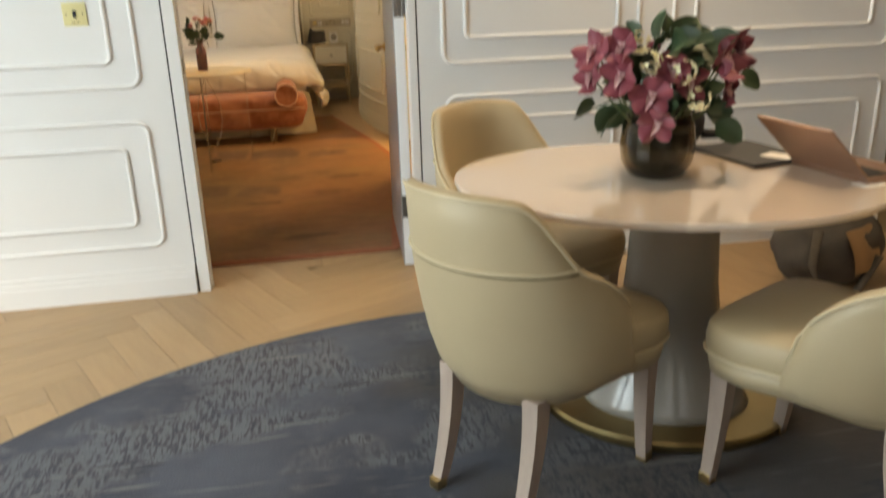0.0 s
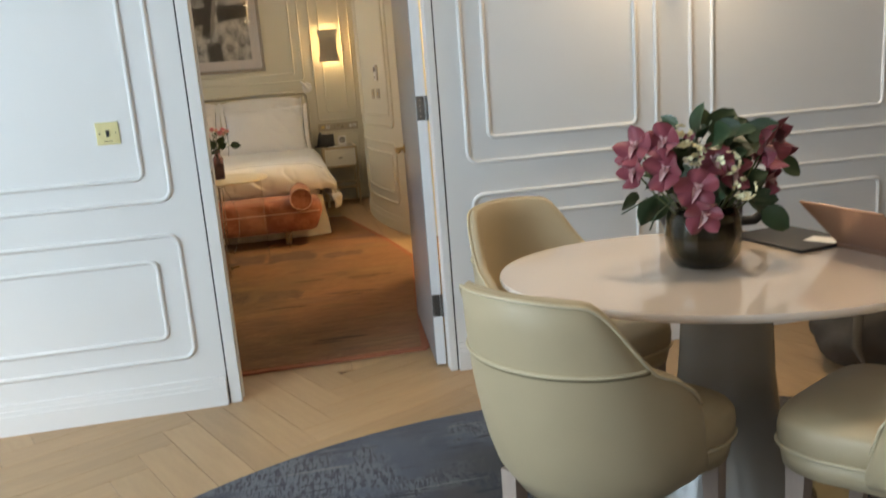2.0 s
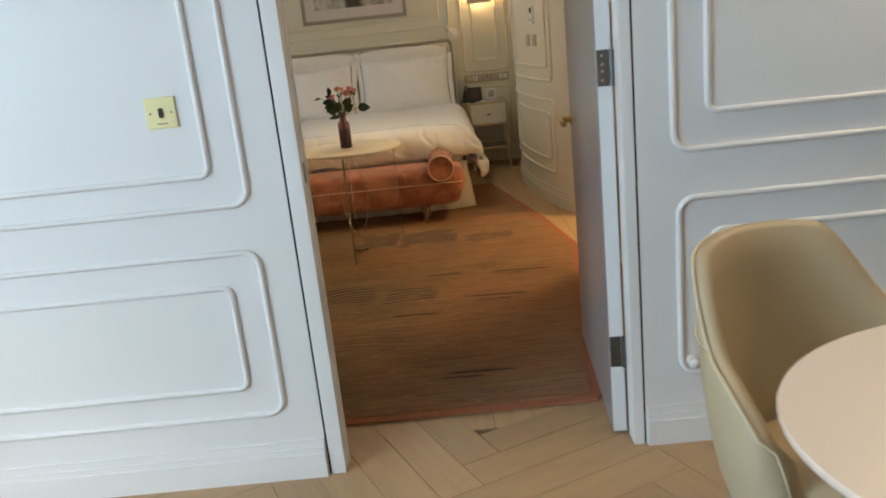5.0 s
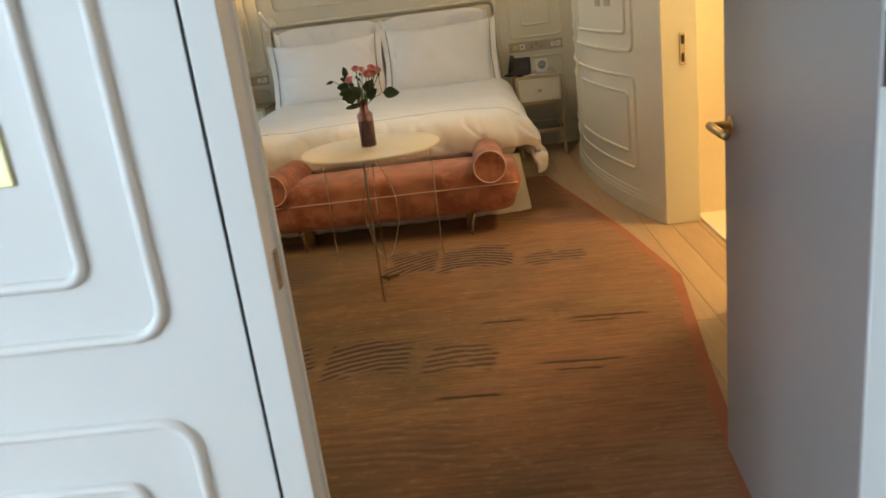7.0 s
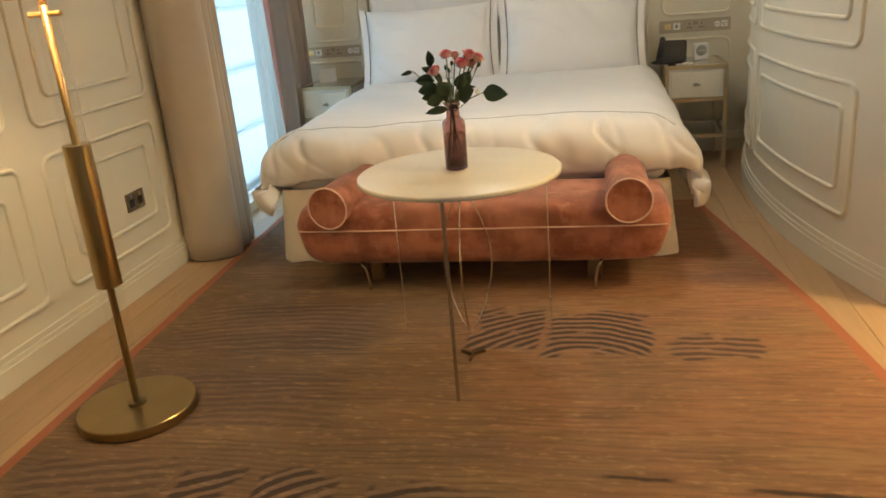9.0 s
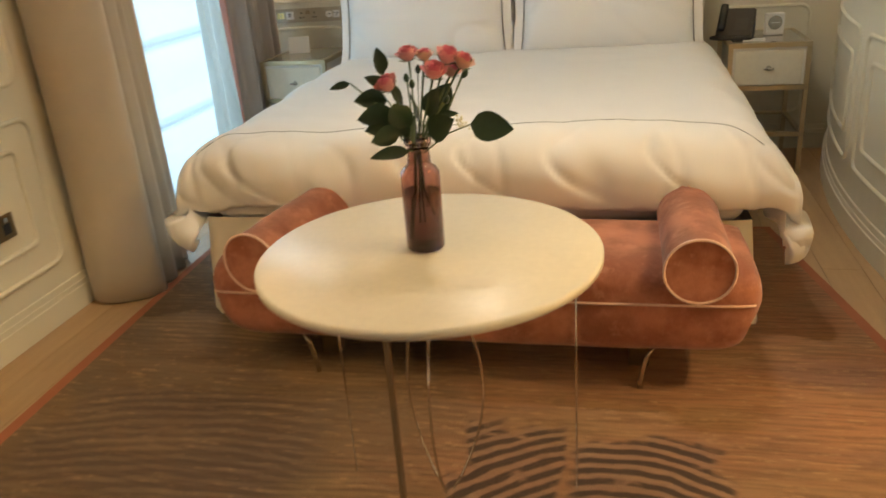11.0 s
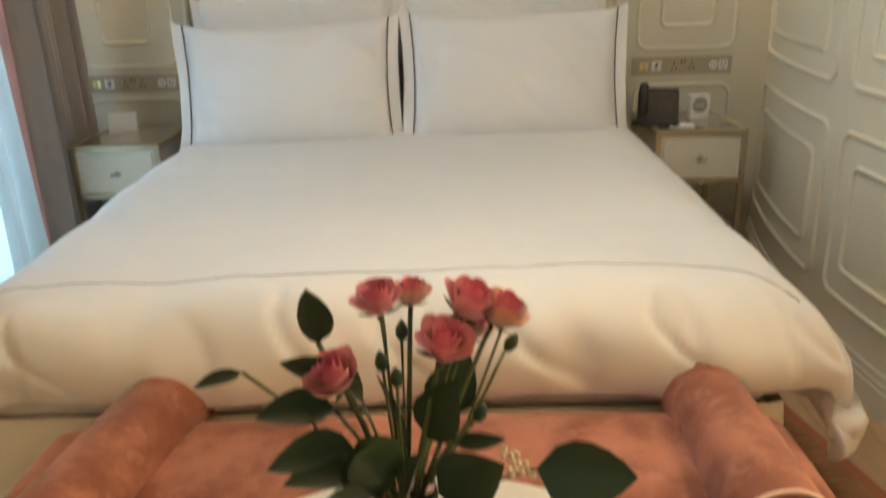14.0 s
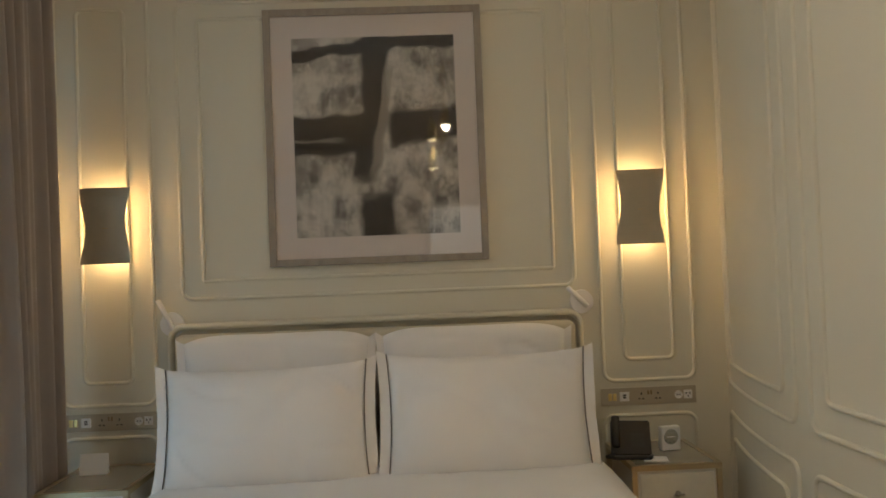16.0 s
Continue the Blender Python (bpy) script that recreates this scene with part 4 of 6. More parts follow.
def dining_chair():
    """A tub chair facing +x: back shell round a seat, four tapered legs."""
    c = thing("dining_chair", 0, 0, 0.016, 0, "cream leather tub dining chair with bleached wooden legs", "chair", "chairs round the dining table")
    half = radians(98)

    def rim(a):
        s = abs(a) / half
        if s < 0.34:
            return 0.850 - 0.010 * (s / 0.34) ** 2
        if s < 0.68:
            q = (s - 0.34) / 0.34
            return 0.840 - 0.168 * q * q * (3 - 2 * q) - 0.010 * q
        q = (s - 0.68) / 0.32
        return 0.662 - 0.080 * q - 0.135 * (1 - math.sqrt(max(0.0, 1 - q * q)))

    def path(a, out, zf):
        rx, ry = 0.252, 0.252
        lean = 0.085 * zf
        x = -math.cos(a) * (rx + out + lean) + 0.02
        y = math.sin(a) * (ry + out + 0.6 * lean)
        if abs(a) > radians(90):
            x = 0.02 + (rx + out) * 1.25 * math.sin(abs(a) - radians(90))
            y = math.copysign(ry + out - 0.045 * (abs(a) - radians(90)), a)
        return x, y

    def low(a):
        s = abs(a) / half
        return 0.322 + 0.040 * s * s

    N, K = 49, 9

    def skin(side):
        def f(u, v):
            a = (2 * u - 1) * half
            z0, z1 = low(a), rim(a)
            z = z0 + (z1 - z0) * v
            zf = (z - 0.36) / 0.48
            belly = 0.018 * math.sin(math.pi * v)
            tuck = 0.03 * max(0, 1 - v * 5) ** 2
            thick = 0.052 - 0.018 * v
            x, y = path(a, belly - tuck if side > 0 else -thick, zf)
            return Vector((x, y, z))
        return f

    bm = bmesh.new()
    outer = [[bm.verts.new(skin(1)(i / (N - 1), j / (K - 1))) for j in range(K)] for i in range(N)]
    inner = [[bm.verts.new(skin(-1)(i / (N - 1), j / (K - 1))) for j in range(K)] for i in range(N)]
    for g, flip in ((outer, False), (inner, True)):
        for i in range(N - 1):
            for j in range(K - 1):
                q = (g[i][j], g[i + 1][j], g[i + 1][j + 1], g[i][j + 1])
                bm.faces.new(q[::-1] if flip else q)
    crest = [bm.verts.new((o[-1].co + n[-1].co) / 2 + Vector((0, 0, 0.012))) for o, n in zip(outer, inner)]
    for i in range(N - 1):
        bm.faces.new((outer[i][-1], outer[i + 1][-1], crest[i + 1], crest[i]))
        bm.faces.new((crest[i], crest[i + 1], inner[i + 1][-1], inner[i][-1]))
        bm.faces.new((inner[i][0], inner[i + 1][0], outer[i + 1][0], outer[i][0]))
    for i in (0, N - 1):
        bm.faces.new([v for v in outer[i]] + [crest[i]] + [v for v in reversed(inner[i])])
    bmesh.ops.recalc_face_normals(bm, faces=bm.faces)
    part("backrest", bm, M_LEATHER, c, smooth=True)

    def seam(zz, out, lim):
        pts = []
        for i in range(45):
            a = (2 * i / 44 - 1) * lim
            z = zz
            v = (z - low(a)) / (rim(a) - low(a))
            v = min(max(v, 0), 1)
            x, y = path(a, 0.018 * math.sin(math.pi * v) + out, (z - 0.36) / 0.48)
            pts.append((x, y, z))
        return pts

    part("seam_piping", tube(seam(0.690, 0.0015, radians(58)), 0.0042, 6), M_LEATHER_SEAM, c, "stitched leather seam", smooth=True)
    part("seam_groove", tube(seam(0.683, -0.001, radians(58.5)), 0.0032, 6), M_SEAMDARK, c, "dark stitched groove", smooth=True)
    rimline = []
    for i in range(61):
        a = (2 * i / 60 - 1) * half
        x, y = path(a, 0.001, (rim(a) - 0.36) / 0.48)
        rimline.append((x, y, rim(a) + 0.002))
    part("rim_piping", tube(rimline, 0.0045, 6), M_LEATHER_SEAM, c, "leather edge piping", smooth=True)

    def seat_outline(s):
        pts = []
        for i in range(48):
            a = 2 * math.pi * i / 48
            e = 0.40
            x = math.copysign(abs(math.cos(a)) ** e, math.cos(a)) * 0.243 * s + 0.074
            wide = min(max((x - 0.04) / 0.10, 0), 1)
            y = math.copysign(abs(math.sin(a)) ** e, math.sin(a)) * (0.210 + 0.036 * wide * wide * (3 - 2 * wide)) * s
            pts.append((x, y))
        return pts

    bm = bmesh.new()
    rings = []
    for s, z in ((0.0, 0.392), (0.97, 0.392), (1.0, 0.400), (1.008, 0.43), (0.995, 0.456), (0.955, 0.472), (0.6, 0.482), (0, 0.485)):
        rings.append([bm.verts.new((x, y, z)) for x, y in seat_outline(s)] if s else [bm.verts.new((0.074, 0, z))])
    for a, b in zip(rings, rings[1:]):
        for i in range(48):
            j = (i + 1) % 48
            if len(a) == 1:
                bm.faces.new((a[0], b[j], b[i]))
            elif len(b) == 1:
                bm.faces.new((a[i], a[j], b[0]))
            else:
                bm.faces.new((a[i], a[j], b[j], b[i]))
    bmesh.ops.recalc_face_normals(bm, faces=bm.faces)
    part("seat", bm, M_LEATHER, c, smooth=True)
    part("seat_piping", tube([(x, y, 0.396) for x, y in seat_outline(1.008)], 0.0045, 6, closed=True), M_LEATHER_SEAM, c, "leather piping", smooth=True)
    bm = bmesh.new()
    lo = [bm.verts.new((x, y, 0.338)) for x, y in seat_outline(0.955)]
    hi = [bm.verts.new((x, y, 0.393)) for x, y in seat_outline(0.99)]
    bm.faces.new(lo[::-1])
    bm.faces.new(hi)
    for i in range(48):
        bm.faces.new((lo[i], lo[(i + 1) % 48], hi[(i + 1) % 48], hi[i]))
    part("seat_rail", bm, M_LEATHER, c, smooth=True)
    for lx, ly, kick in ((0.25, 0.18, 0.02), (0.25, -0.18, 0.02), (-0.150, 0.140, -0.065), (-0.150, -0.140, -0.065)):
        bm = bmesh.new()
        rings = []
        for k in range(7):
            q = k / 6
            z = 0.35 * (1 - q)
            w = 0.024 - 0.009 * q
            cx = lx + kick * q * q
            rings.append([bm.verts.new((cx + sx * w, ly + sy * w, z)) for sx, sy in ((-1, -1), (1, -1), (1, 1), (-1, 1))])
        for a, b in zip(rings, rings[1:]):
            for i in range(4):
                bm.faces.new((a[i], a[(i + 1) % 4], b[(i + 1) % 4], b[i]))
        bm.faces.new(rings[0])
        bm.faces.new(rings[-1][::-1])
        bmesh.ops.recalc_face_normals(bm, faces=bm.faces)
        leg = part("leg", bm, M_ASH, c)
        cx = lx + kick
        part("foot_cap", box(cx - 0.0165, cx + 0.0165, ly - 0.0165, ly + 0.0165, 0.0, 0.03, 0.002), M_BRASS, leg, "brass foot cap")
    return c


chair = dining_chair()
CHAIRS = ((1.00, 2.84, 32.7), (1.19, 3.60, -65.0), (1.73, 2.55, 118.0))
chair.matrix_world = pose(CHAIRS[0][0], CHAIRS[0][1], 0.016, 0, 0, CHAIRS[0][2])
for x, y, a in CHAIRS[1:]:
    copy_thing(chair, pose(x, y, 0.016, 0, 0, a))


def leaf_surface(length, width, curl, droop, m, bm=None, nu=7, nv=5, tip=1.0):
    def f(u, v):
        w = width * math.sin(math.pi * min(1, u ** 0.8)) ** (0.8 if tip else 0.5) * (1 - 0.25 * u * tip)
        s = (2 * v - 1)
        return m @ Vector((length * u, s * w / 2, -droop * length * u * u + curl * width * s * s * math.sin(math.pi * u)))
    return surface(nu, nv, f, bm=bm)


def aim(p, direction, roll=0.0):
    d = Vector(direction).normalized()
    q = d.to_track_quat("X", "Z").to_matrix().to_4x4()
    return Matrix.Translation(p) @ q @ pose(0, 0, 0, roll)


def orchid(parent, p, direction, size, rng):
    """A cymbidium bloom: five pointed, gently cupped petals round a speckled lip."""
    m = aim(p, direction, rng.uniform(-25, 25))
    open_out = rng.uniform(0.30, 0.62)
    lift = math.sqrt(1 - open_out * open_out)
    bm = bmesh.new()
    for k in range(5):
        a = 72 * k + 90 + rng.uniform(-9, 9)
        w = 0.84 if k in (0, 2, 3) else 0.98
        mm = m @ pose(0, 0, 0, a, 0, 0) @ Matrix(((open_out, 0, -lift, 0), (0, 1, 0, 0), (lift, 0, open_out, 0), (0, 0, 0, 1)))
        leaf_surface(size * rng.uniform(0.98, 1.14), size * w, 0.30, 0.10 + rng.uniform(-0.16, 0.16), mm, bm, tip=0.0)
    bloom = part("orchid_bloom", bm, M_ORCHID, parent, smooth=True)
    lip = bmesh.new()
    for side in (-1, 1):
        leaf_surface(size * 0.42, size * 0.26, 0.5, -0.5, m @ pose(0, 0, 0, 0, -8, side * 30), lip)
    leaf_surface(size * 0.58, size * 0.40, 0.6, 0.7, m @ pose(0, 0, 0, 0, 30, 0), lip)
    tube([m @ Vector((0, 0, 0)), m @ Vector((size * 0.25, 0, size * 0.14)), m @ Vector((size * 0.4, 0, size * 0.10))], size * 0.085, 6, bm=lip, taper=size * 0.05)
    part("orchid_lip", lip, M_ORCHIDLIP, bloom, "pale speckled lip", smooth=True)


def living_vase():
    v = thing("glass_vase", 1.447, 3.120, 0.7505, 0, "squat smoked glass vase half filled with dark stems", "vase")
    prof = [(0, 0), (0.058, 0), (0.080, 0.008), (0.099, 0.042), (0.105, 0.09), (0.099, 0.14), (0.088, 0.172), (0.083, 0.172), (0.094, 0.14), (0.100, 0.09), (0.094, 0.044), (0.076, 0.014), (0, 0.012)]
    part("bowl", lathe(prof, 40), M_SMOKE, v, smooth=True)
    part("rim", tube([(0.0855 * math.cos(2 * math.pi * i / 40), 0.0855 * math.sin(2 * math.pi * i / 40), 0.1745) for i in range(40)], 0.0027, 6, closed=True), M_SMOKE, v, "polished glass rim", smooth=True)
    f = thing("orchid_bouquet", 1.447, 3.120, 0.7675, 0, "loose bouquet of pink orchids, cream blossom and dark leaves", "flowers")
    rng = random.Random(4)
    for k in range(16):
        a = rng.uniform(0, 2 * math.pi)
        b = a + rng.uniform(1.8, 3.6)
        p0 = (0.055 * math.cos(a), 0.055 * math.sin(a), 0.004)
        p1 = (0.03 * math.cos(b), 0.03 * math.sin(b), 0.12)
        p2 = (0.10 * math.cos(b), 0.10 * math.sin(b), 0.22)
        part("stem", tube([p0, p1, p2], 0.004, 5, taper=0.0025), M_STEM if k % 3 else M_WATER, f, smooth=True)
    part("inner_leaf", lathe([(0, 0.002), (0.06, 0.004), (0.080, 0.035), (0.088, 0.07), (0.082, 0.11), (0, 0.13)], 14), M_WATER, f, "dark leaves lining the vase")
    blooms = [(-0.235, -0.02, 0.345, 0.066), (-0.17, -0.07, 0.355, 0.068), (-0.175, -0.09, 0.285, 0.07), (-0.095, -0.12, 0.235, 0.072), (-0.08, -0.125, 0.165, 0.064),
              (0.02, -0.11, 0.265, 0.062), (0.115, -0.125, 0.315, 0.078), (0.185, -0.075, 0.335, 0.072), (0.17, -0.06, 0.225, 0.064), (0.19, 0.05, 0.30, 0.06),
              (-0.2, 0.08, 0.31, 0.06), (-0.245, -0.03, 0.28, 0.056), (0.205, -0.02, 0.25, 0.056), (0.02, 0.13, 0.31, 0.06), (-0.03, -0.10, 0.30, 0.06)]
    for x, y, z, s in blooms:
        x, y, z = 0.90 * x + 0.008, 0.92 * y, z - 0.012
        p = Vector((x, y, z))
        orchid(f, p, (x * 1.5 + rng.uniform(-0.05, 0.05), y - 0.12, (z - 0.22) * 0.8 + rng.uniform(-0.03, 0.03)), s * 0.88, rng)
        part("stem", tube([(x * 0.25, y * 0.25, 0.11), (x * 0.7, y * 0.7, z * 0.75), (x * 0.97, y * 0.97, z)], 0.003, 5), M_STEM, f, smooth=True)
    for k in range(60):
        a = rng.uniform(0, 2 * math.pi)
        r = rng.uniform(0.02, 0.125)
        z = rng.uniform(0.17, 0.36)
        d = (math.cos(a), math.sin(a) - 0.2, rng.uniform(0.0, 1.0))
        s = rng.uniform(0.06, 0.095)
        part("leaf", leaf_surface(s, s * 0.78, 0.2, 0.2, aim((r * math.cos(a), r * math.sin(a), z), d, rng.uniform(20, 90)), tip=0.0), M_LEAF, f, smooth=True)
    for x, y, z, d, s in ((-0.03, -0.02, 0.35, (0.05, -0.1, 1), 0.09), (0.03, 0.0, 0.34, (0.6, 0, 0.7), 0.10), (0.08, 0.02, 0.34, (0.9, 0, 0.25), 0.095), (0.22, -0.02, 0.25, (1, 0, -0.3), 0.08), (-0.11, -0.02, 0.34, (-0.4, 0, 0.7), 0.07),
                          (-0.09, 0.09, 0.17, (-0.6, 0.2, -0.8), 0.09), (0.09, 0.1, 0.17, (0.7, 0.25, -0.8), 0.10), (-0.05, 0.11, 0.17, (-0.5, 0.5, -0.9), 0.09), (0.17, 0.06, 0.17, (0.8, 0, -0.7), 0.11),
                          (0.12, -0.09, 0.14, (0.6, -0.3, -0.4), 0.09), (-0.2, -0.03, 0.2, (-0.9, -0.2, -0.2), 0.07), (0.0, -0.02, 0.30, (0.4, -0.5, 0.5), 0.09), (-0.06, -0.04, 0.30, (-0.3, -0.6, 0.5), 0.085)):
        part("leaf", leaf_surface(s, s * 0.8, 0.15, 0.15, aim((x, y, z), d, 60), tip=0.0), M_LEAF, f, smooth=True)
    for cx, cy, cz in ((0.0, -0.13, 0.285), (0.04, -0.14, 0.215), (-0.11, -0.09, 0.36), (-0.08, -0.1, 0.31)):
        for k in range(20):
            q = Vector((rng.gauss(0, 1), rng.gauss(0, 1), rng.gauss(0, 1))).normalized()
            bm, turn, size = bmesh.new(), aim(Vector((cx, cy, cz)) + q * 0.026, q), rng.uniform(0.008, 0.012)
            for a in range(5):
                leaf_surface(size, size * 0.8, 0.3, 0.1, turn @ pose(0, 0, 0, 72 * a) @ pose(0, 0, 0, 0, -60, 0), bm, tip=0.0)
            part("blossom", bm, M_TUBEROSE, f, "small cream blossom", smooth=True)
    for p in (((-0.16, -0.08, 0.22), (-0.23, -0.1, 0.20), (-0.285, -0.1, 0.175)), ((-0.14, -0.1, 0.2), (-0.2, -0.12, 0.165), (-0.22, -0.125, 0.13))):
        part("twig", tube(p, 0.0022, 5), M_LEAF, f)


living_vase()


def laptop():
    t = thing("laptop", 2.000, 3.010, 0.7505, 98, "open rose gold laptop lying on the dining table", "laptop")
    part("base", box(-0.14, 0.14, -0.1, 0.1, 0, 0.012, 0.003), M_ROSEGOLD, t)
    part("keyboard", box(-0.115, 0.115, -0.01, 0.085, 0.0115, 0.0135, 0.0005), M_BLACK, t, "black keyboard")
    lid = box(-0.14, 0.14, 0, 0.2, 0, 0.006, 0.002)
    bmesh.ops.transform(lid, matrix=pose(0, 0.098, 0.012, 44), verts=lid.verts)
    lid_ob = part("lid", lid, M_ROSEGOLD, t, "rose gold lid tilted far back")
    scr = box(-0.13, 0.13, 0.01, 0.19, 0.0062, 0.0072)
    bmesh.ops.transform(scr, matrix=pose(0, 0.098, 0.012, 44), verts=scr.verts)
    part("screen", scr, M_BLACK, lid_ob)
    f = thing("leather_folder", 1.835, 3.275, 0.7505, 10, "black leather stationery folder on the dining table", "folder")
    part("cover", box(-0.115, 0.115, -0.15, 0.15, 0, 0.010, 0.003), M_BLACKLEATHER, f)
    n = thing("note_card", 1.88, 3.19, 0.7608, 30, "small cream card lying on the black folder", "card")
    part("sheet", box(-0.035, 0.035, -0.045, 0.045, 0, 0.001), M_PAPER, n)
    u = thing("paper_slip", 1.93, 2.86, 0.7505, 12, "small white paper slip on the dining table", "paper")
    part("sheet", box(-0.04, 0.04, -0.025, 0.025, 0, 0.0012), M_PAPER, u)


laptop()


def black_pot():
    b = thing("black_pot", 1.625, 3.455, 0.7505, 0, "round matt black pot with curved handle behind the vase", "pot")
    part("body", lathe([(0, 0), (0.075, 0), (0.105, 0.018), (0.128, 0.06), (0.130, 0.10), (0.112, 0.135), (0.090, 0.15), (0.083, 0.15), (0.104, 0.13), (0.120, 0.10), (0.118, 0.06), (0.07, 0.014), (0, 0.012)], 40), M_BLACKLEATHER, b, smooth=True)
    part("handle", tube([(0.115, -0.03, 0.12), (0.165, -0.045, 0.135), (0.20, -0.055, 0.11), (0.198, -0.055, 0.07), (0.165, -0.045, 0.045), (0.12, -0.035, 0.045)], 0.016, 10), M_BLACKLEATHER, b, smooth=True)


black_pot()


def wall_door_stop():
    d = thing("door_stop", 1.146, PY0, 0.279, 0, "small white round door stop low on the wall", "door stop")
    part("stem", lathe([(0, 0), (0.016, 0), (0.016, 0.004), (0.009, 0.006), (0.009, 0.03), (0, 0.03)], 20, m=pose(0, 0, 0, 90)), M_WHITEPLASTIC, d, smooth=False)
    part("buffer", lathe([(0, 0.03), (0.015, 0.03), (0.017, 0.036), (0.015, 0.043), (0, 0.045)], 20, m=pose(0, 0, 0, 90)), M_WHITEPLASTIC, d, smooth=True)


wall_door_stop()


def bag():
    b = thing("canvas_bag", 2.66, 3.93, 0.0, 25, "grey brown canvas bag slumped on the floor by the wall", "bag")

    def f(u, v):
        a = 2 * math.pi * u
        t = math.pi * (v - 0.5)
        q = Vector((math.cos(a) * math.cos(t), math.sin(a) * math.cos(t), math.sin(t)))
        n = noise.noise(q * 2.2 + Vector((3, 1, 2)))
        s = 1 + 0.16 * n + 0.03 * noise.noise(q * 9)
        z = 0.19 * q.z * s + 0.175
        return Vector((q.x * 0.27 * s, q.y * 0.2 * s, max(0.0, z)))
    part("body", surface(36, 20, f, wrap_u=True), M_BAG, b, smooth=True)
    part("strap", tube([(-0.2, -0.06, 0.28), (-0.29, -0.1, 0.16), (-0.27, -0.15, 0.03), (-0.14, -0.215, 0.05), (0.0, -0.22, 0.17)], 0.02, 8, flat=0.4), M_BAG, b, smooth=True)
    part("flap", surface(9, 7, lambda u, v: Vector((-0.17 + 0.2 * u, -0.215 + 0.06 * v * v + 0.004 * math.sin(9 * u), 0.12 + 0.17 * v))), M_TAN, b, "tan leather flap", smooth=True)


bag()


def living_sconce():
    s = thing("wall_sconce", 2.08, PY0, 1.80, 0, "tapered bronze wall sconce with warm light", "wall lamp")
    part("cone", lathe([(0, 0), (0.012, 0.003), (0.02, 0.015), (0.035, 0.09), (0.05, 0.2), (0.06, 0.3), (0.055, 0.3), (0.045, 0.2), (0, 0.02)], 28, m=pose(0, -0.09, 0)), M_CHROME, s, smooth=True)
    part("arm", tube([(0, 0, 0.17), (0, -0.045, 0.17)], 0.01, 8), M_CHROME, s)
    part("bulb", lathe([(0, 0.27), (0.025, 0.285), (0.03, 0.31), (0.02, 0.335), (0, 0.345)], 16, m=pose(0, -0.09, 0)), M_BULB, s, smooth=True)


living_sconce()


# ---- bedroom furniture ----
BX, BZ = -0.32, 0.628            # bed's middle and the top of its mattress


def crumple(x, y, z, amount):
    p = Vector((x, y, z))
    return amount * (noise.noise(p * 3.1) + 0.5 * noise.noise(p * 7.3 + Vector((4, 0, 1))))


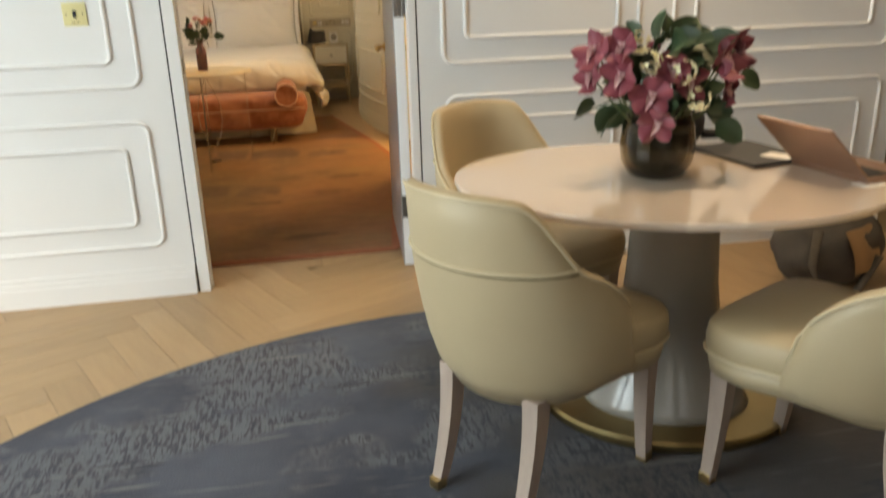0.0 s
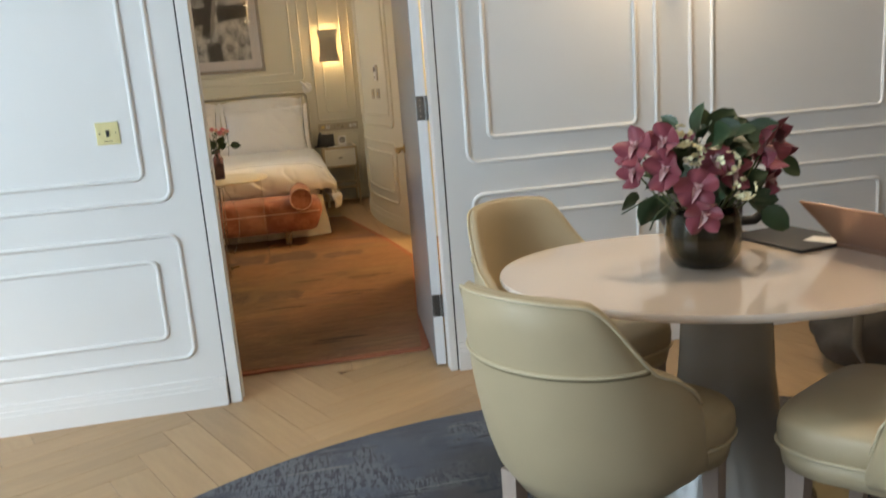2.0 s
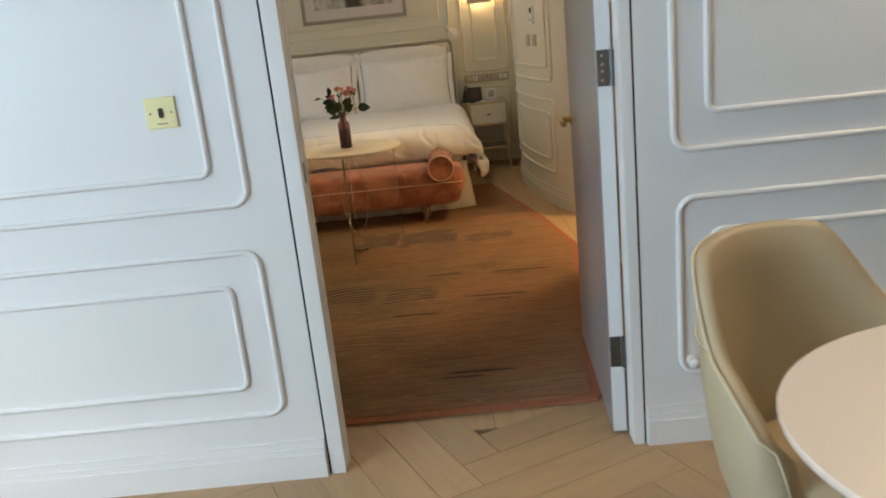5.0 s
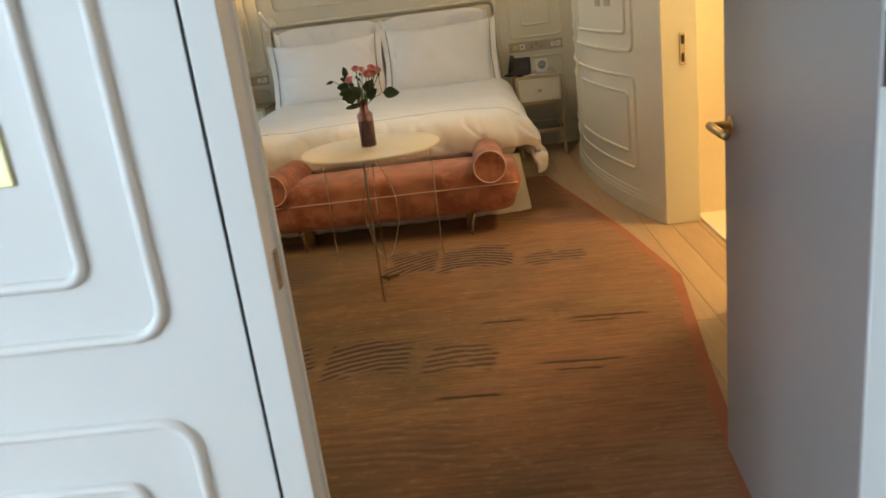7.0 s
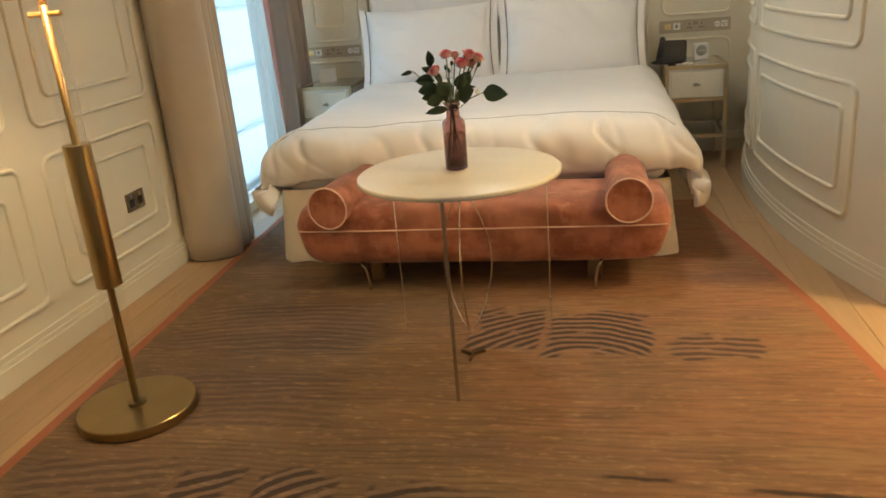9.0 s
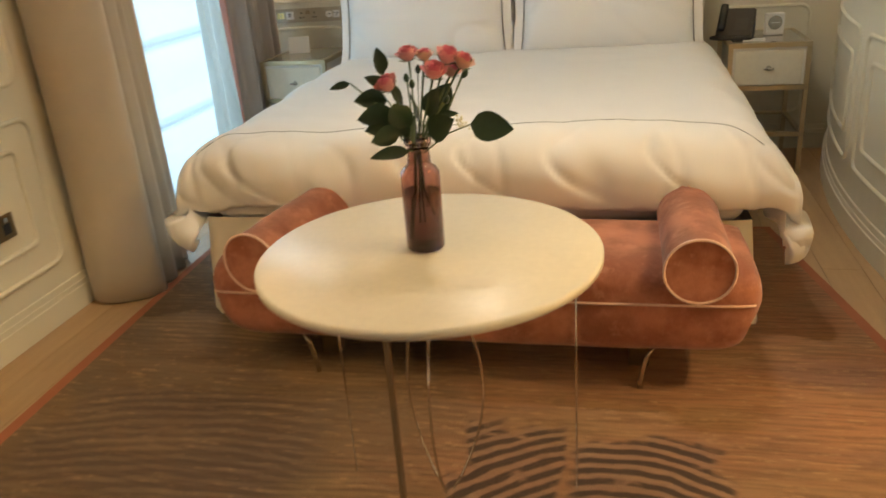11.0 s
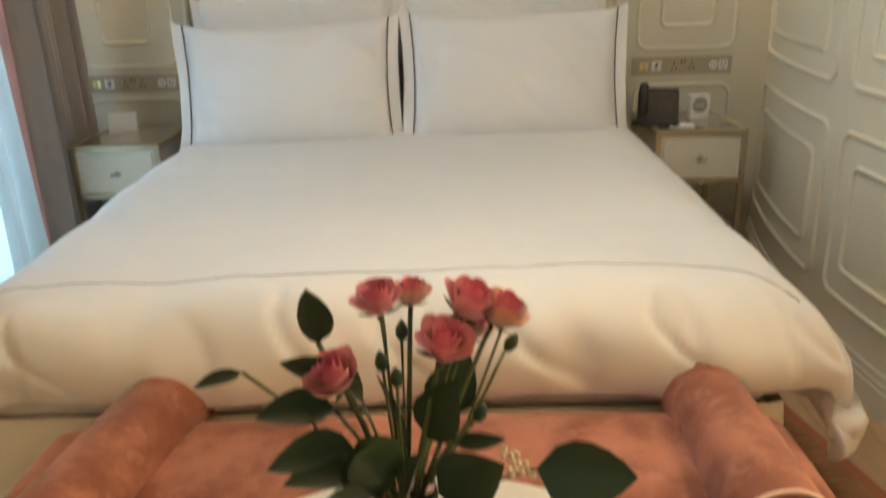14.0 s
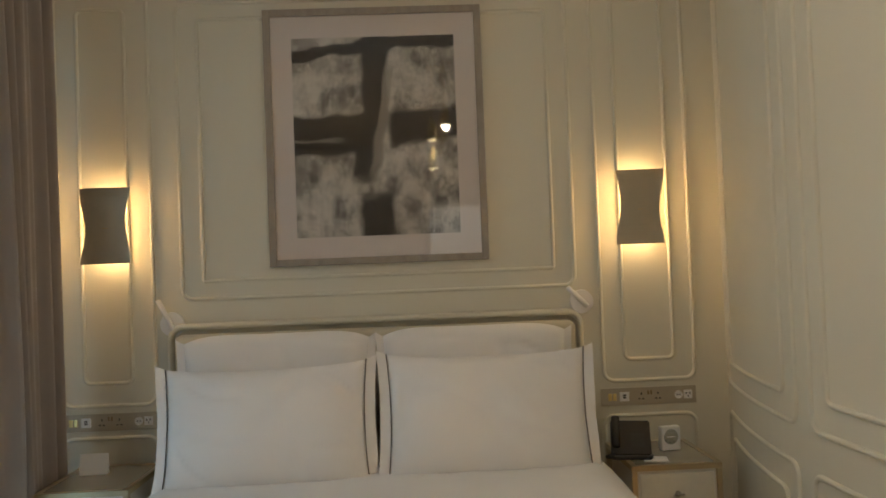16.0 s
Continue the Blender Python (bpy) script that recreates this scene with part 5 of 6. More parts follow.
def bed():
    b = thing("bed", BX, 0, 0, 0, "wide double bed with white duvet and cream skirt", "bed")
    part("base", box(-0.90, 0.90, 8.22, 10.24, 0.06, 0.36, 0.02), M_SKIRT, b)
    part("mattress", box(-0.90, 0.90, 8.20, 10.24, 0.361, 0.60, 0.06, 4), M_LINEN, b, smooth=True)

    def skirt(u, v):
        per = 1.80 + 2 * 2.0
        s = u * per
        if s < 2.0:
            x, y = -0.915, 10.2 - s
        elif s < 3.8:
            x, y = -0.915 + (s - 2.0), 8.2
        else:
            x, y = 0.915, 8.2 + (s - 3.8)
        k = 0.012 * math.sin(s * 38) * (1 - v)
        n = (-1, 0) if s < 2 else ((0, -1) if s < 3.8 else (1, 0))
        flare = 0.035 * (1 - v)
        return Vector((x + n[0] * (k + flare), y + n[1] * (k + flare), 0.02 + 0.36 * v))
    part("bed_skirt", surface(240, 4, skirt), M_SKIRT, b, "gathered cream bed skirt", smooth=True)
    part("headboard", box(-0.95, 0.90, 10.25, 10.345, 0.2, 1.235, 0.035, 4), M_HEADBOARD, b, "sage grey padded headboard", smooth=True)
    part("headboard_trim", moulding(lambda u, v, o: Vector((u, 10.345 - o, v)), -0.985, 0.935, 0.25, 1.27, 0.06, 0.03, 0.04), M_CREAM, b, smooth=True)
    # duvet: flat top, rolled over the sides and the foot
    W, L0, L1 = 0.838, 8.33, 9.98

    def duvet(u, v):
        # u runs across, v from foot hem to head; side and foot roll over in a soft bulge
        s = (2 * u - 1) * (W + 0.42)
        a = abs(s)
        t = -0.36 + v * (L1 - L0 + 0.36)
        x, y, z = s, L0 + t, BZ + 0.028
        qs = max(0.0, a - W) / 0.42
        qf = max(0.0, -t) / 0.36
        if qs > 0:
            ang = qs * 2.25
            x = math.copysign(W + 0.185 * math.sin(ang), s)
            z -= 0.19 * (1 - math.cos(ang))
        if qf > 0:
            ang = qf * 2.0
            y = L0 - 0.18 * math.sin(ang)
            z -= 0.165 * (1 - math.cos(ang)) * (1 - 0.75 * qs)
        edge, foot = min(1, max(0, (a - 0.6) / 0.5)), min(1, max(0, (0.15 - t) / 0.4))
        puff = 0.007 * math.sin(x * 2.2 + 0.4) + 0.007 * math.sin(y * 2.7)
        z += puff + crumple(x, y, z, 0.009 + 0.032 * edge * (0.4 + 0.6 * foot) + 0.020 * foot)
        w = noise.noise(Vector((x * 5.0 + y * 3.0, (y - x) * 1.2, 2.0)))
        crease = max(0.0, 1 - abs(w) * 5) ** 2 * (0.15 + foot * 0.85) * (0.35 + 0.65 * edge)
        z -= 0.017 * crease
        w = noise.noise(Vector((x * 3.2 + (z - y) * 5.0, (x * 0.8 + y) * 1.6, 7.0)))
        pull = max(0.0, 1 - abs(w) * 14) ** 1.3 * foot
        z -= 0.011 * pull
        y += 0.012 * pull
        y += 0.020 * crease * foot
        x += math.copysign(1, s) * (crumple(y * 1.3, z, x, 0.035) * edge * (0.25 + 0.75 * foot) + (0.03 if s > 0 else -0.03) * qs * foot)
        y += crumple(x * 1.2 + 9, z, y, 0.028) * foot
        z += 0.03 * max(0, qs - 0.4) * foot
        return Vector((x, y, z))
    top = surface(200, 170, duvet)
    d = part("duvet", top, M_LINEN, b, "white cotton duvet with a dark embroidered line", smooth=True)
    sol = d.modifiers.new("thickness", "SOLIDIFY")
    sol.thickness, sol.offset = 0.045, -1
    # embroidered line near the foot and along the sides
    line = []
    vy = (0.02 + 0.36) / (L1 - L0 + 0.36)
    k = (W + 0.10) / (W + 0.42)
    for i in range(81):
        e = abs(2 * i / 80 - 1)
        line.append(duvet(0.5 - 0.5 * k + k * i / 80, vy - 0.055 * max(0, (e - 0.72) / 0.28) ** 2) + Vector((0, 0, 0.0006)))
    part("embroidered_line", tube(line, 0.0011, 5), M_PIPING, d, "thin dark embroidered line")


bed()


def pillow(w, h, thick, flange, m, label, lined, seed):
    """A pillow standing in the xz plane, its face to -y, with a flat flange round it."""
    p = thing("pillow", 0, 0, 0, 0, label, "pillow", "pillows on the bed")
    p.matrix_world = m
    rng = random.Random(seed)
    off = Vector((rng.uniform(0, 9), rng.uniform(0, 9), rng.uniform(0, 9)))

    def face(side):
        def f(u, v):
            s, t = 2 * u - 1, 2 * v - 1
            ed = (1 - abs(s) ** 3.2) * (1 - abs(t) ** 3.2)
            pinch = 1 - 0.035 * (1 - abs(t) ** 2) * abs(s) ** 2
            x = s * w / 2 * pinch
            z = (t * 0.5 + 0.5) * h - 0.012 * (1 - s * s) * (t > 0) * t + (0.010 if lined else -0.045) * abs(s) ** 5 * max(t, 0)
            cr = noise.noise(Vector((x * 4, z * 4, side)) + off) * 0.018 - max(0.0, 1 - 7 * abs(noise.noise(Vector((x * 3 + z * 4, z * 1.5 - x * 2, side + 3)) + off))) ** 2 * 0.019 * (0.35 + abs(s))
            belly = 1.0 + 0.25 * (0.5 - v)
            y = side * (thick / 2 * max(ed, 0) ** 0.5 * belly + cr * min(1, ed * 3)) + side * 0.002
            return Vector((x, y, z))
        return f

    bm = bmesh.new()
    surface(40, 28, face(-1), bm=bm)
    surface(40, 28, face(1), bm=bm)
    bmesh.ops.remove_doubles(bm, verts=bm.verts, dist=0.0001)
    bmesh.ops.recalc_face_normals(bm, faces=bm.faces)
    part("pillow_case", bm, M_LINEN, p, smooth=True)

    def fl(sx):
        def f(u, v):
            base = face(-1)(0.5 + 0.5 * sx, v)
            wav = 0.012 * noise.noise(Vector((v * 5, sx * 3, 0)) + off)
            return Vector((base.x + sx * flange * u, wav * (0.3 + u) + 0.012 * math.sin(6 * v + sx) * u, base.z + 0.004 * u + (v - 0.5) * 0.03 * u))
        return f
    for sx in (-1, 1):
        part("flange", surface(5, 24, fl(sx)), M_LINEN, p, smooth=True)
        if lined:
            pts = [fl(sx)(0.12, j / 30) + Vector((0, -0.004, 0)) for j in range(31)]
            part("embroidered_line", tube(pts, 0.0026, 5), M_PIPING, p, "thin dark embroidered line")
    return p


for cx, seed in ((-0.79, 1), (0.10, 2)):
    pillow(0.83, 0.60, 0.15, 0.035, pose(cx, 10.12, 0.652, -9, 0, 0.8 if seed == 1 else -0.6), "plump white cotton pillow against the headboard", False, seed)
pillow(0.83, 0.49, 0.17, 0.05, pose(-0.79, 9.86, 0.632, -13, -0.8, 0), "white cotton pillow with dark piped flange", True, 11)
pillow(0.83, 0.50, 0.17, 0.05, pose(0.13, 9.86, 0.642, -13, 0, 0), "white cotton pillow with dark piped flange", True, 12)


def bench():
    b = thing("bench", -0.225, 7.755, 0, 0, "terracotta velvet bench at the foot of the bed", "bench")
    L, D = 0.79, 0.42

    def body(u, v):
        # a long rounded bar: u round the section, v along its length
        a = 2 * math.pi * u
        e = 0.5
        s = 2 * v - 1
        end = (1 - abs(s) ** 14) ** 0.25 if abs(s) < 1 else 0.0
        cy = math.copysign(abs(math.cos(a)) ** e, math.cos(a)) * D / 2 * (0.80 + 0.2 * end)
        cz = math.copysign(abs(math.sin(a)) ** e, math.sin(a))
        up = 0.105 + 0.012 * math.cos(s * 1.4)
        z = 0.305 + (cz * up if cz > 0 else cz * 0.178) * (0.45 + 0.55 * end)
        # rounded belly towards the floor at the ends
        x = s * L * (1 - 0.06 * (max(0, -cz) ** 2) * abs(s) ** 6)
        return Vector((x, D / 2 + cy + 0.004 * noise.noise(Vector((x * 5, cy * 8, cz))), z + 0.004 * noise.noise(Vector((x * 4, cy * 6, 2)))))
    bm = surface(48, 64, body, wrap_u=True)
    bmesh.ops.holes_fill(bm, edges=[e for e in bm.edges if e.is_boundary])
    bmesh.ops.recalc_face_normals(bm, faces=bm.faces)
    part("cushion", bm, M_VELVET, b, smooth=True)
    pts = []
    for i in range(81):
        v = 0.012 + 0.976 * i / 80
        q = body(0.5, v)
        pts.append((q.x, q.y - 0.001, 0.307))
    part("piping", tube(pts, 0.0035, 6), M_VELVETPIPE, b, "pale piping", smooth=True)
    for x in (-0.49, 0.485):
        for y in (0.07, 0.36):
            curve = [(x + 0.0 * k, y - 0.02 + 0.0 * k, 0.15 - 0.147 * k) for k in (0, 0.25, 0.5, 0.75, 1)]
            s = 1 if x > 0 else -1
            curve = [(px + s * (0.03 * (1 - k) ** 2), py, pz) for (px, py, pz), k in zip(curve, (0, 0.25, 0.5, 0.75, 1))]
            part("leg", tube(curve, 0.008, 8), M_CHROME, b, "curved metal leg", smooth=True)
        part("leg_block", box(x - 0.03, x + 0.03, 0.17, 0.22, 0.003, 0.15, 0.004), M_OLDBRASS, b, "dark inner leg block")
    return b


bench()


def bolster(x, turn):
    b = thing("bolster_cushion", x, 7.725, 0.418, turn, "terracotta velvet bolster with pale piped ends on the bench", "cushion", "bolsters on the bench")
    R = 0.088

    def f(u, v):
        a = 2 * math.pi * u
        y = 0.60 * v
        r = R + 0.003 * noise.noise(Vector((math.cos(a) * 2, y * 7, math.sin(a) * 2)))
        return Vector((r * math.cos(a), y, r * math.sin(a) + 0.0))
    part("cover", surface(40, 16, f, wrap_u=True), M_VELVET, b, smooth=True)
    for y, s in ((0.0, 1), (0.60, -1)):
        part("end_disc", lathe([(0, 0.006), (R * 0.7, 0.004), (R, 0)], 40, m=pose(0, y, 0, 90 if s < 0 else -90)), M_VELVET, b, smooth=True)
        part("piping", tube([(R * 1.01 * math.cos(2 * math.pi * i / 40), y, R * 1.01 * math.sin(2 * math.pi * i / 40)) for i in range(40)], 0.0038, 6, closed=True), M_VELVETPIPE, b, "pale piping", smooth=True)


bolster(0.397, 0)
bolster(-0.841, -9)


def side_table():
    t = thing("side_table", -0.172, 7.19, 0.016, 0, "round cream stone side table on clear acrylic fins", "table")
    part("tabletop", lathe([(0, 0.664), (0.32, 0.664), (0.336, 0.668), (0.336, 0.680), (0.331, 0.684), (0, 0.684)], 80), M_MARBLE, t, smooth=True)
    for a in (-90, 30, 150):
        prof = []
        n = 20
        for i in range(n + 1):
            z = 0.66 * i / n
            q = min(max((z - 0.10) / 0.50, 0), 1)
            prof.append((0.012 + 0.085 * math.sin(math.pi * q) ** 0.8, z))
        bm = bmesh.new()
        cols = []
        for s in (-0.005, 0.005):
            inner = [bm.verts.new((r, s, z)) for r, z in prof]
            outer = [bm.verts.new((0.318, s, z)) for r, z in prof]
            cols.append((inner, outer))
        (i0, o0), (i1, o1) = cols
        for k in range(n):
            bm.faces.new((i0[k], o0[k], o0[k + 1], i0[k + 1]))
            bm.faces.new((i1[k], i1[k + 1], o1[k + 1], o1[k]))
            bm.faces.new((i0[k], i0[k + 1], i1[k + 1], i1[k]))
            bm.faces.new((o0[k], o1[k], o1[k + 1], o0[k + 1]))
        bm.faces.new((i0[0], i1[0], o1[0], o0[0]))
        bm.faces.new((i0[n], o0[n], o1[n], i1[n]))
        bmesh.ops.recalc_face_normals(bm, faces=bm.faces)
        bmesh.ops.transform(bm, matrix=pose(0, 0, 0, 0, 0, a), verts=bm.verts)
        fin = part("acrylic_fin", bm, M_ACRYL, t, "clear acrylic fin")
        fin.visible_shadow = False
        curve = [pose(0, 0, 0, 0, 0, a) @ Vector((r, 0, z)) for r, z in prof]
        part("fin_edge", tube(curve[3:], 0.0032, 6), M_ACRYLEDGE, fin, "polished acrylic edge", smooth=True)
        part("fin_edge", tube([pose(0, 0, 0, 0, 0, a) @ Vector((0.318, 0, z)) for z in (0.0, 0.3, 0.66)], 0.0026, 6), M_ACRYLEDGE, fin, "polished acrylic edge", smooth=True)
        rod = box(0.314, 0.322, -0.0055, 0.0055, 0.0, 0.663, 0.001)
        bmesh.ops.transform(rod, matrix=pose(0, 0, 0, 0, 0, a), verts=rod.verts)
        if a == -90:
            part("edge_strip", rod, M_CHROME, t, "satin metal edge strip")
        else:
            rod.free()
        foot = boxes([(0.0, 0.05, -0.003, 0.003, 0.0, 0.012)])
        bmesh.ops.transform(foot, matrix=pose(0, 0, 0, 0, 0, a), verts=foot.verts)
        part("foot_rod", foot, M_OLDBRASS, t, "dark metal foot")


side_table()


def rose(parent, p, direction, size, rng, pale):
    m = aim(p, direction)
    bm, outer = bmesh.new(), bmesh.new()
    for ring, (count, r, h, flare) in enumerate(((3, 0.12, 0.95, 0.0), (4, 0.22, 0.98, 0.05), (5, 0.34, 0.95, 0.14), (6, 0.46, 0.85, 0.30), (6, 0.55, 0.68, 0.50))):
        for k in range(count):
            a0 = 2 * math.pi * (k / count) + ring * 0.7 + rng.uniform(-0.1, 0.1)
            span = 2 * math.pi / count * 1.45

            def f(u, v, a0=a0, span=span, r=r, h=h, flare=flare):
                a = a0 + (u - 0.5) * span
                edge = 1 - abs(2 * u - 1) ** 2.5 * 0.35
                q = v * edge
                rr = size * (0.10 + (r - 0.10) * math.sin(q * 1.9) ** 0.7 + flare * q ** 3 * 0.6) * (1 + 0.05 * math.sin(5 * a))
                return m @ Vector((size * h * q * 1.1, rr * math.cos(a), rr * math.sin(a)))
            surface(7, 6, f, bm=outer if ring >= 3 else bm)
    b = part("rose_bloom", bm, M_ROSE, parent, smooth=True)
    part("outer_petals", outer, M_ROSEPALE if pale else M_ROSE2, b, "paler outer petals", smooth=True)
    cal = bmesh.new()
    for k in range(5):
        leaf_surface(size * 0.8, size * 0.25, 0.2, 0.0, m @ pose(0, 0, 0, 72 * k) @ pose(0, 0, 0, 0, -70, 0), cal)
    part("calyx", cal, M_STEM, b, "green calyx", smooth=True)


M_ROSE2 = material("pink_cream_rose_petal", (0.88, 0.50, 0.48), 0.5, vary=0.15, scale=28, second=(0.80, 0.26, 0.32), sheen=0.2)


M_VASEWATER = glass("vase_water", (0.80, 0.72, 0.72))
M_VASEWATER.node_tree.nodes["Principled BSDF"].inputs["IOR"].default_value = 1.33


def bud_vase():
    v = thing("bud_vase", -0.178, 7.197, 0.701, 0, "plum tinted glass bottle vase, darker towards its base", "vase")
    out = [(0, 0), (0.034, 0), (0.0375, 0.005), (0.0378, 0.146), (0.0365, 0.156), (0.029, 0.165), (0.0225, 0.171), (0.0205, 0.196), (0.0205, 0.205)]
    inn = [(0.0175, 0.205), (0.0172, 0.196), (0.0192, 0.172), (0.026, 0.162), (0.0335, 0.153), (0.0350, 0.145), (0.0350, 0.018), (0.033, 0.012), (0, 0.010)]
    part("bottle", lathe(out + inn, 40), M_AMBER, v, smooth=True)
    part("rim", lathe([(0.0177, 0.2052), (0.0245, 0.2052), (0.0262, 0.212), (0.0250, 0.222), (0.0177, 0.222), (0.0177, 0.2052)], 40), M_AMBER, v, "thick rolled rim", smooth=True)
    part("water", lathe([(0, 0.0115), (0.0325, 0.0135), (0.0344, 0.020), (0.0344, 0.118), (0, 0.118)], 32), M_VASEWATER, v, "clear water")
    f = thing("rose_bouquet", -0.178, 7.197, 0.691, 0, "small spray of pink roses with eucalyptus leaves", "flowers")
    rng = random.Random(9)

    def lean(x, y, z):
        q = max(0.0, z - 0.2) / 0.18
        return x - 0.016 * q, y + 0.06 * q, z - 0.010 * q

    heads = [(0.000, -0.01, 0.395, 0.026, False, 0.0), (0.022, 0.02, 0.385, 0.022, True, 0.2), (0.045, -0.02, 0.367, 0.030, False, 0), (0.066, 0.0, 0.390, 0.030, False, 0),
             (0.090, 0.01, 0.377, 0.028, True, 0.3), (-0.034, -0.03, 0.348, 0.028, False, -0.2), (0.066, 0.03, 0.355, 0.024, True, 0.3)]
    for i, (x, y, z, s, pale, tilt) in enumerate(heads):
        x, y, z = lean(x, y, z)
        p = Vector((x, y, z - s * 0.9))
        rose(f, p, (x * 1.3, y - 0.09, 0.15), s * 1.02, rng, pale)
        part("stem", tube([(-0.3 * x * (i < 2), -0.2 * y * (i < 2), 0.07 if i < 2 else 0.17), (x * 0.05, y * 0.05, 0.20), (x * 0.35, y * 0.35, 0.25), (x * 0.9, y * 0.9, z - s * 1.3), tuple(p)], 0.0021, 6), M_STEM, f, smooth=True)
    for x, y, z in ((-0.002, -0.03, 0.335), (0.008, -0.035, 0.325), (0.095, 0.0, 0.335), (0.065, -0.03, 0.295), (0.012, 0.0, 0.345), (0.10, 0.02, 0.355)):
        x, y, z = lean(x, y, z)
        part("bud", lathe([(0, 0), (0.004, 0.003), (0.0058, 0.009), (0.0036, 0.015), (0, 0.019)], 10, m=aim((x, y, z), (x, y, 0.12)) @ pose(0, 0, 0, 0, 90, 0)), M_LEAF, f, smooth=True)
        part("stem", tube([(x * 0.15, y * 0.15, 0.22), (x * 0.6, y * 0.6, 0.265 if z > 0.28 else 0.24), (x, y, z + 0.002)], 0.0014, 5), M_STEM, f, smooth=True)
    leaves = [(0.108, -0.03, 0.258, (1, -0.1, -0.10), 0.080, 0.044, 60), (0.030, -0.03, 0.240, (0.75, -0.2, 0.5), 0.060, 0.042, 50), (-0.055, -0.01, 0.350, (-0.05, 0, 1), 0.050, 0.026, 80),
              (-0.040, -0.02, 0.325, (-0.9, -0.2, 0.55), 0.050, 0.022, 60), (-0.045, -0.02, 0.302, (-1, -0.2, 0.1), 0.062, 0.036, 60), (-0.030, -0.03, 0.275, (-1, -0.3, 0.05), 0.070, 0.042, 55),
              (-0.030, -0.02, 0.250, (-1, -0.1, 0.02), 0.062, 0.034, 60), (-0.020, -0.04, 0.245, (-0.8, -0.5, -0.05), 0.058, 0.036, 55), (-0.008, -0.03, 0.212, (-1, -0.2, -0.08), 0.075, 0.024, 70),
              (0.0, 0.02, 0.24, (-0.2, 0.3, 1), 0.075, 0.04, 30), (0.025, 0.0, 0.265, (0.35, -0.1, 1), 0.060, 0.036, 70), (-0.012, -0.02, 0.235, (-0.25, -0.3, 1), 0.075, 0.042, 60),
              (0.03, 0.03, 0.27, (0.5, 0.2, 0.8), 0.06, 0.036, 60), (-0.112, -0.03, 0.338, (-1, -0.1, -0.22), 0.04, 0.013, 70), (0.004, -0.03, 0.225, (0.1, -0.3, 1), 0.07, 0.036, 80), (-0.03, 0.03, 0.28, (-0.5, 0.4, 0.6), 0.06, 0.036, 60),
              (0.045, -0.02, 0.275, (0.9, -0.1, 0.05), 0.042, 0.012, 60), (-0.055, 0.0, 0.345, (-0.4, 0, 0.9), 0.035, 0.018, 80), (0.0, -0.04, 0.26, (-0.4, -0.4, 0.6), 0.06, 0.038, 50)]
    for x, y, z, d, ln, w, roll in leaves:
        x, y, z = lean(x, y, z)
        lf = part("leaf", leaf_surface(ln, w * 1.3, 0.12, 0.10, aim((x, y, z), d, 72), tip=0.35), M_LEAF, f, smooth=True)
        part("leaf_stalk", tube([(x * 0.1, y * 0.1, 0.20), (x * 0.6, y * 0.6, 0.2 + (z - 0.2) * 0.7), (x, y, z)], 0.0016, 5), M_STEM, lf, smooth=True)
    bm = bmesh.new()
    for k in range(16):
        q = Vector((rng.gauss(0, 0.006), rng.gauss(0, 0.005), rng.gauss(0, 0.006)))
        bmesh.ops.create_icosphere(bm, subdivisions=1, radius=0.0026, matrix=Matrix.Translation(Vector(lean(0.092, -0.03, 0.264)) + q))
    part("seed_cluster", bm, M_TUBEROSE, f, "pale green seed cluster", smooth=True)
    for x0, x1 in ((-0.02, -0.012), (0.018, 0.004)):
        part("stem", tube([(x0, 0.0, 0.032 if x0 < 0 else 0.080), (x1, 0.006, 0.12), (x1 * 0.4, 0, 0.22)], 0.0030, 6), M_STEM, f, smooth=True)


bud_vase()


def nightstand(x, label):
    n = thing("nightstand", x, 9.845, 0, 0, label, "bedside table", "pair of bedside tables")
    W, D, H = 0.375, 0.46, 0.655
    for ix, sx in ((0, 0), (1, W - 0.022)):
        for sy in (0.0, D - 0.022):
            part("post", box(sx, sx + 0.022, sy, sy + 0.022, 0.0, H - 0.0225, 0.002), M_BRASSPALE, n)
    for z in (H - 0.022, 0.43, 0.20):
        part("rail", boxes([(0, W, 0, 0.022, z, z + 0.022), (0, W, D - 0.022, D, z, z + 0.022), (0, 0.022, 0.0221, D - 0.0221, z, z + 0.022), (W - 0.022, W, 0.0221, D - 0.0221, z, z + 0.022)]), M_BRASSPALE, n)
    part("top_panel", box(0.0222, W - 0.0222, 0.0222, D - 0.0222, H - 0.012, H - 0.001, 0.001), M_TOPGLASS, n, "glossy glass inset top")
    part("shelf", box(0.0222, W - 0.0222, 0.0222, D - 0.0222, 0.207, 0.215), M_CLEAR, n, "clear glass shelf")
    body = part("drawer_box", box(0.0225, W - 0.0225, 0.012, D - 0.024, 0.453, H - 0.024), M_OFFWHITE, n)
    drawer = part("drawer", box(0.034, W - 0.036, 0.003, 0.0115, 0.456, 0.618, 0.002), M_PEARL, n, "pearl drawer front")
    h = bmesh.new()
    tube([(W / 2 - 0.022, -0.012, 0.535), (W / 2 + 0.022, -0.012, 0.535)], 0.004, 8, bm=h)
    lathe([(0, 0), (0.012, 0.001), (0.006, 0.015), (0, 0.015)], 14, h, pose(W / 2, 0.004, 0.535, 90))
    part("pull", h, M_CHROME, drawer, "small nickel bar pull", smooth=True)


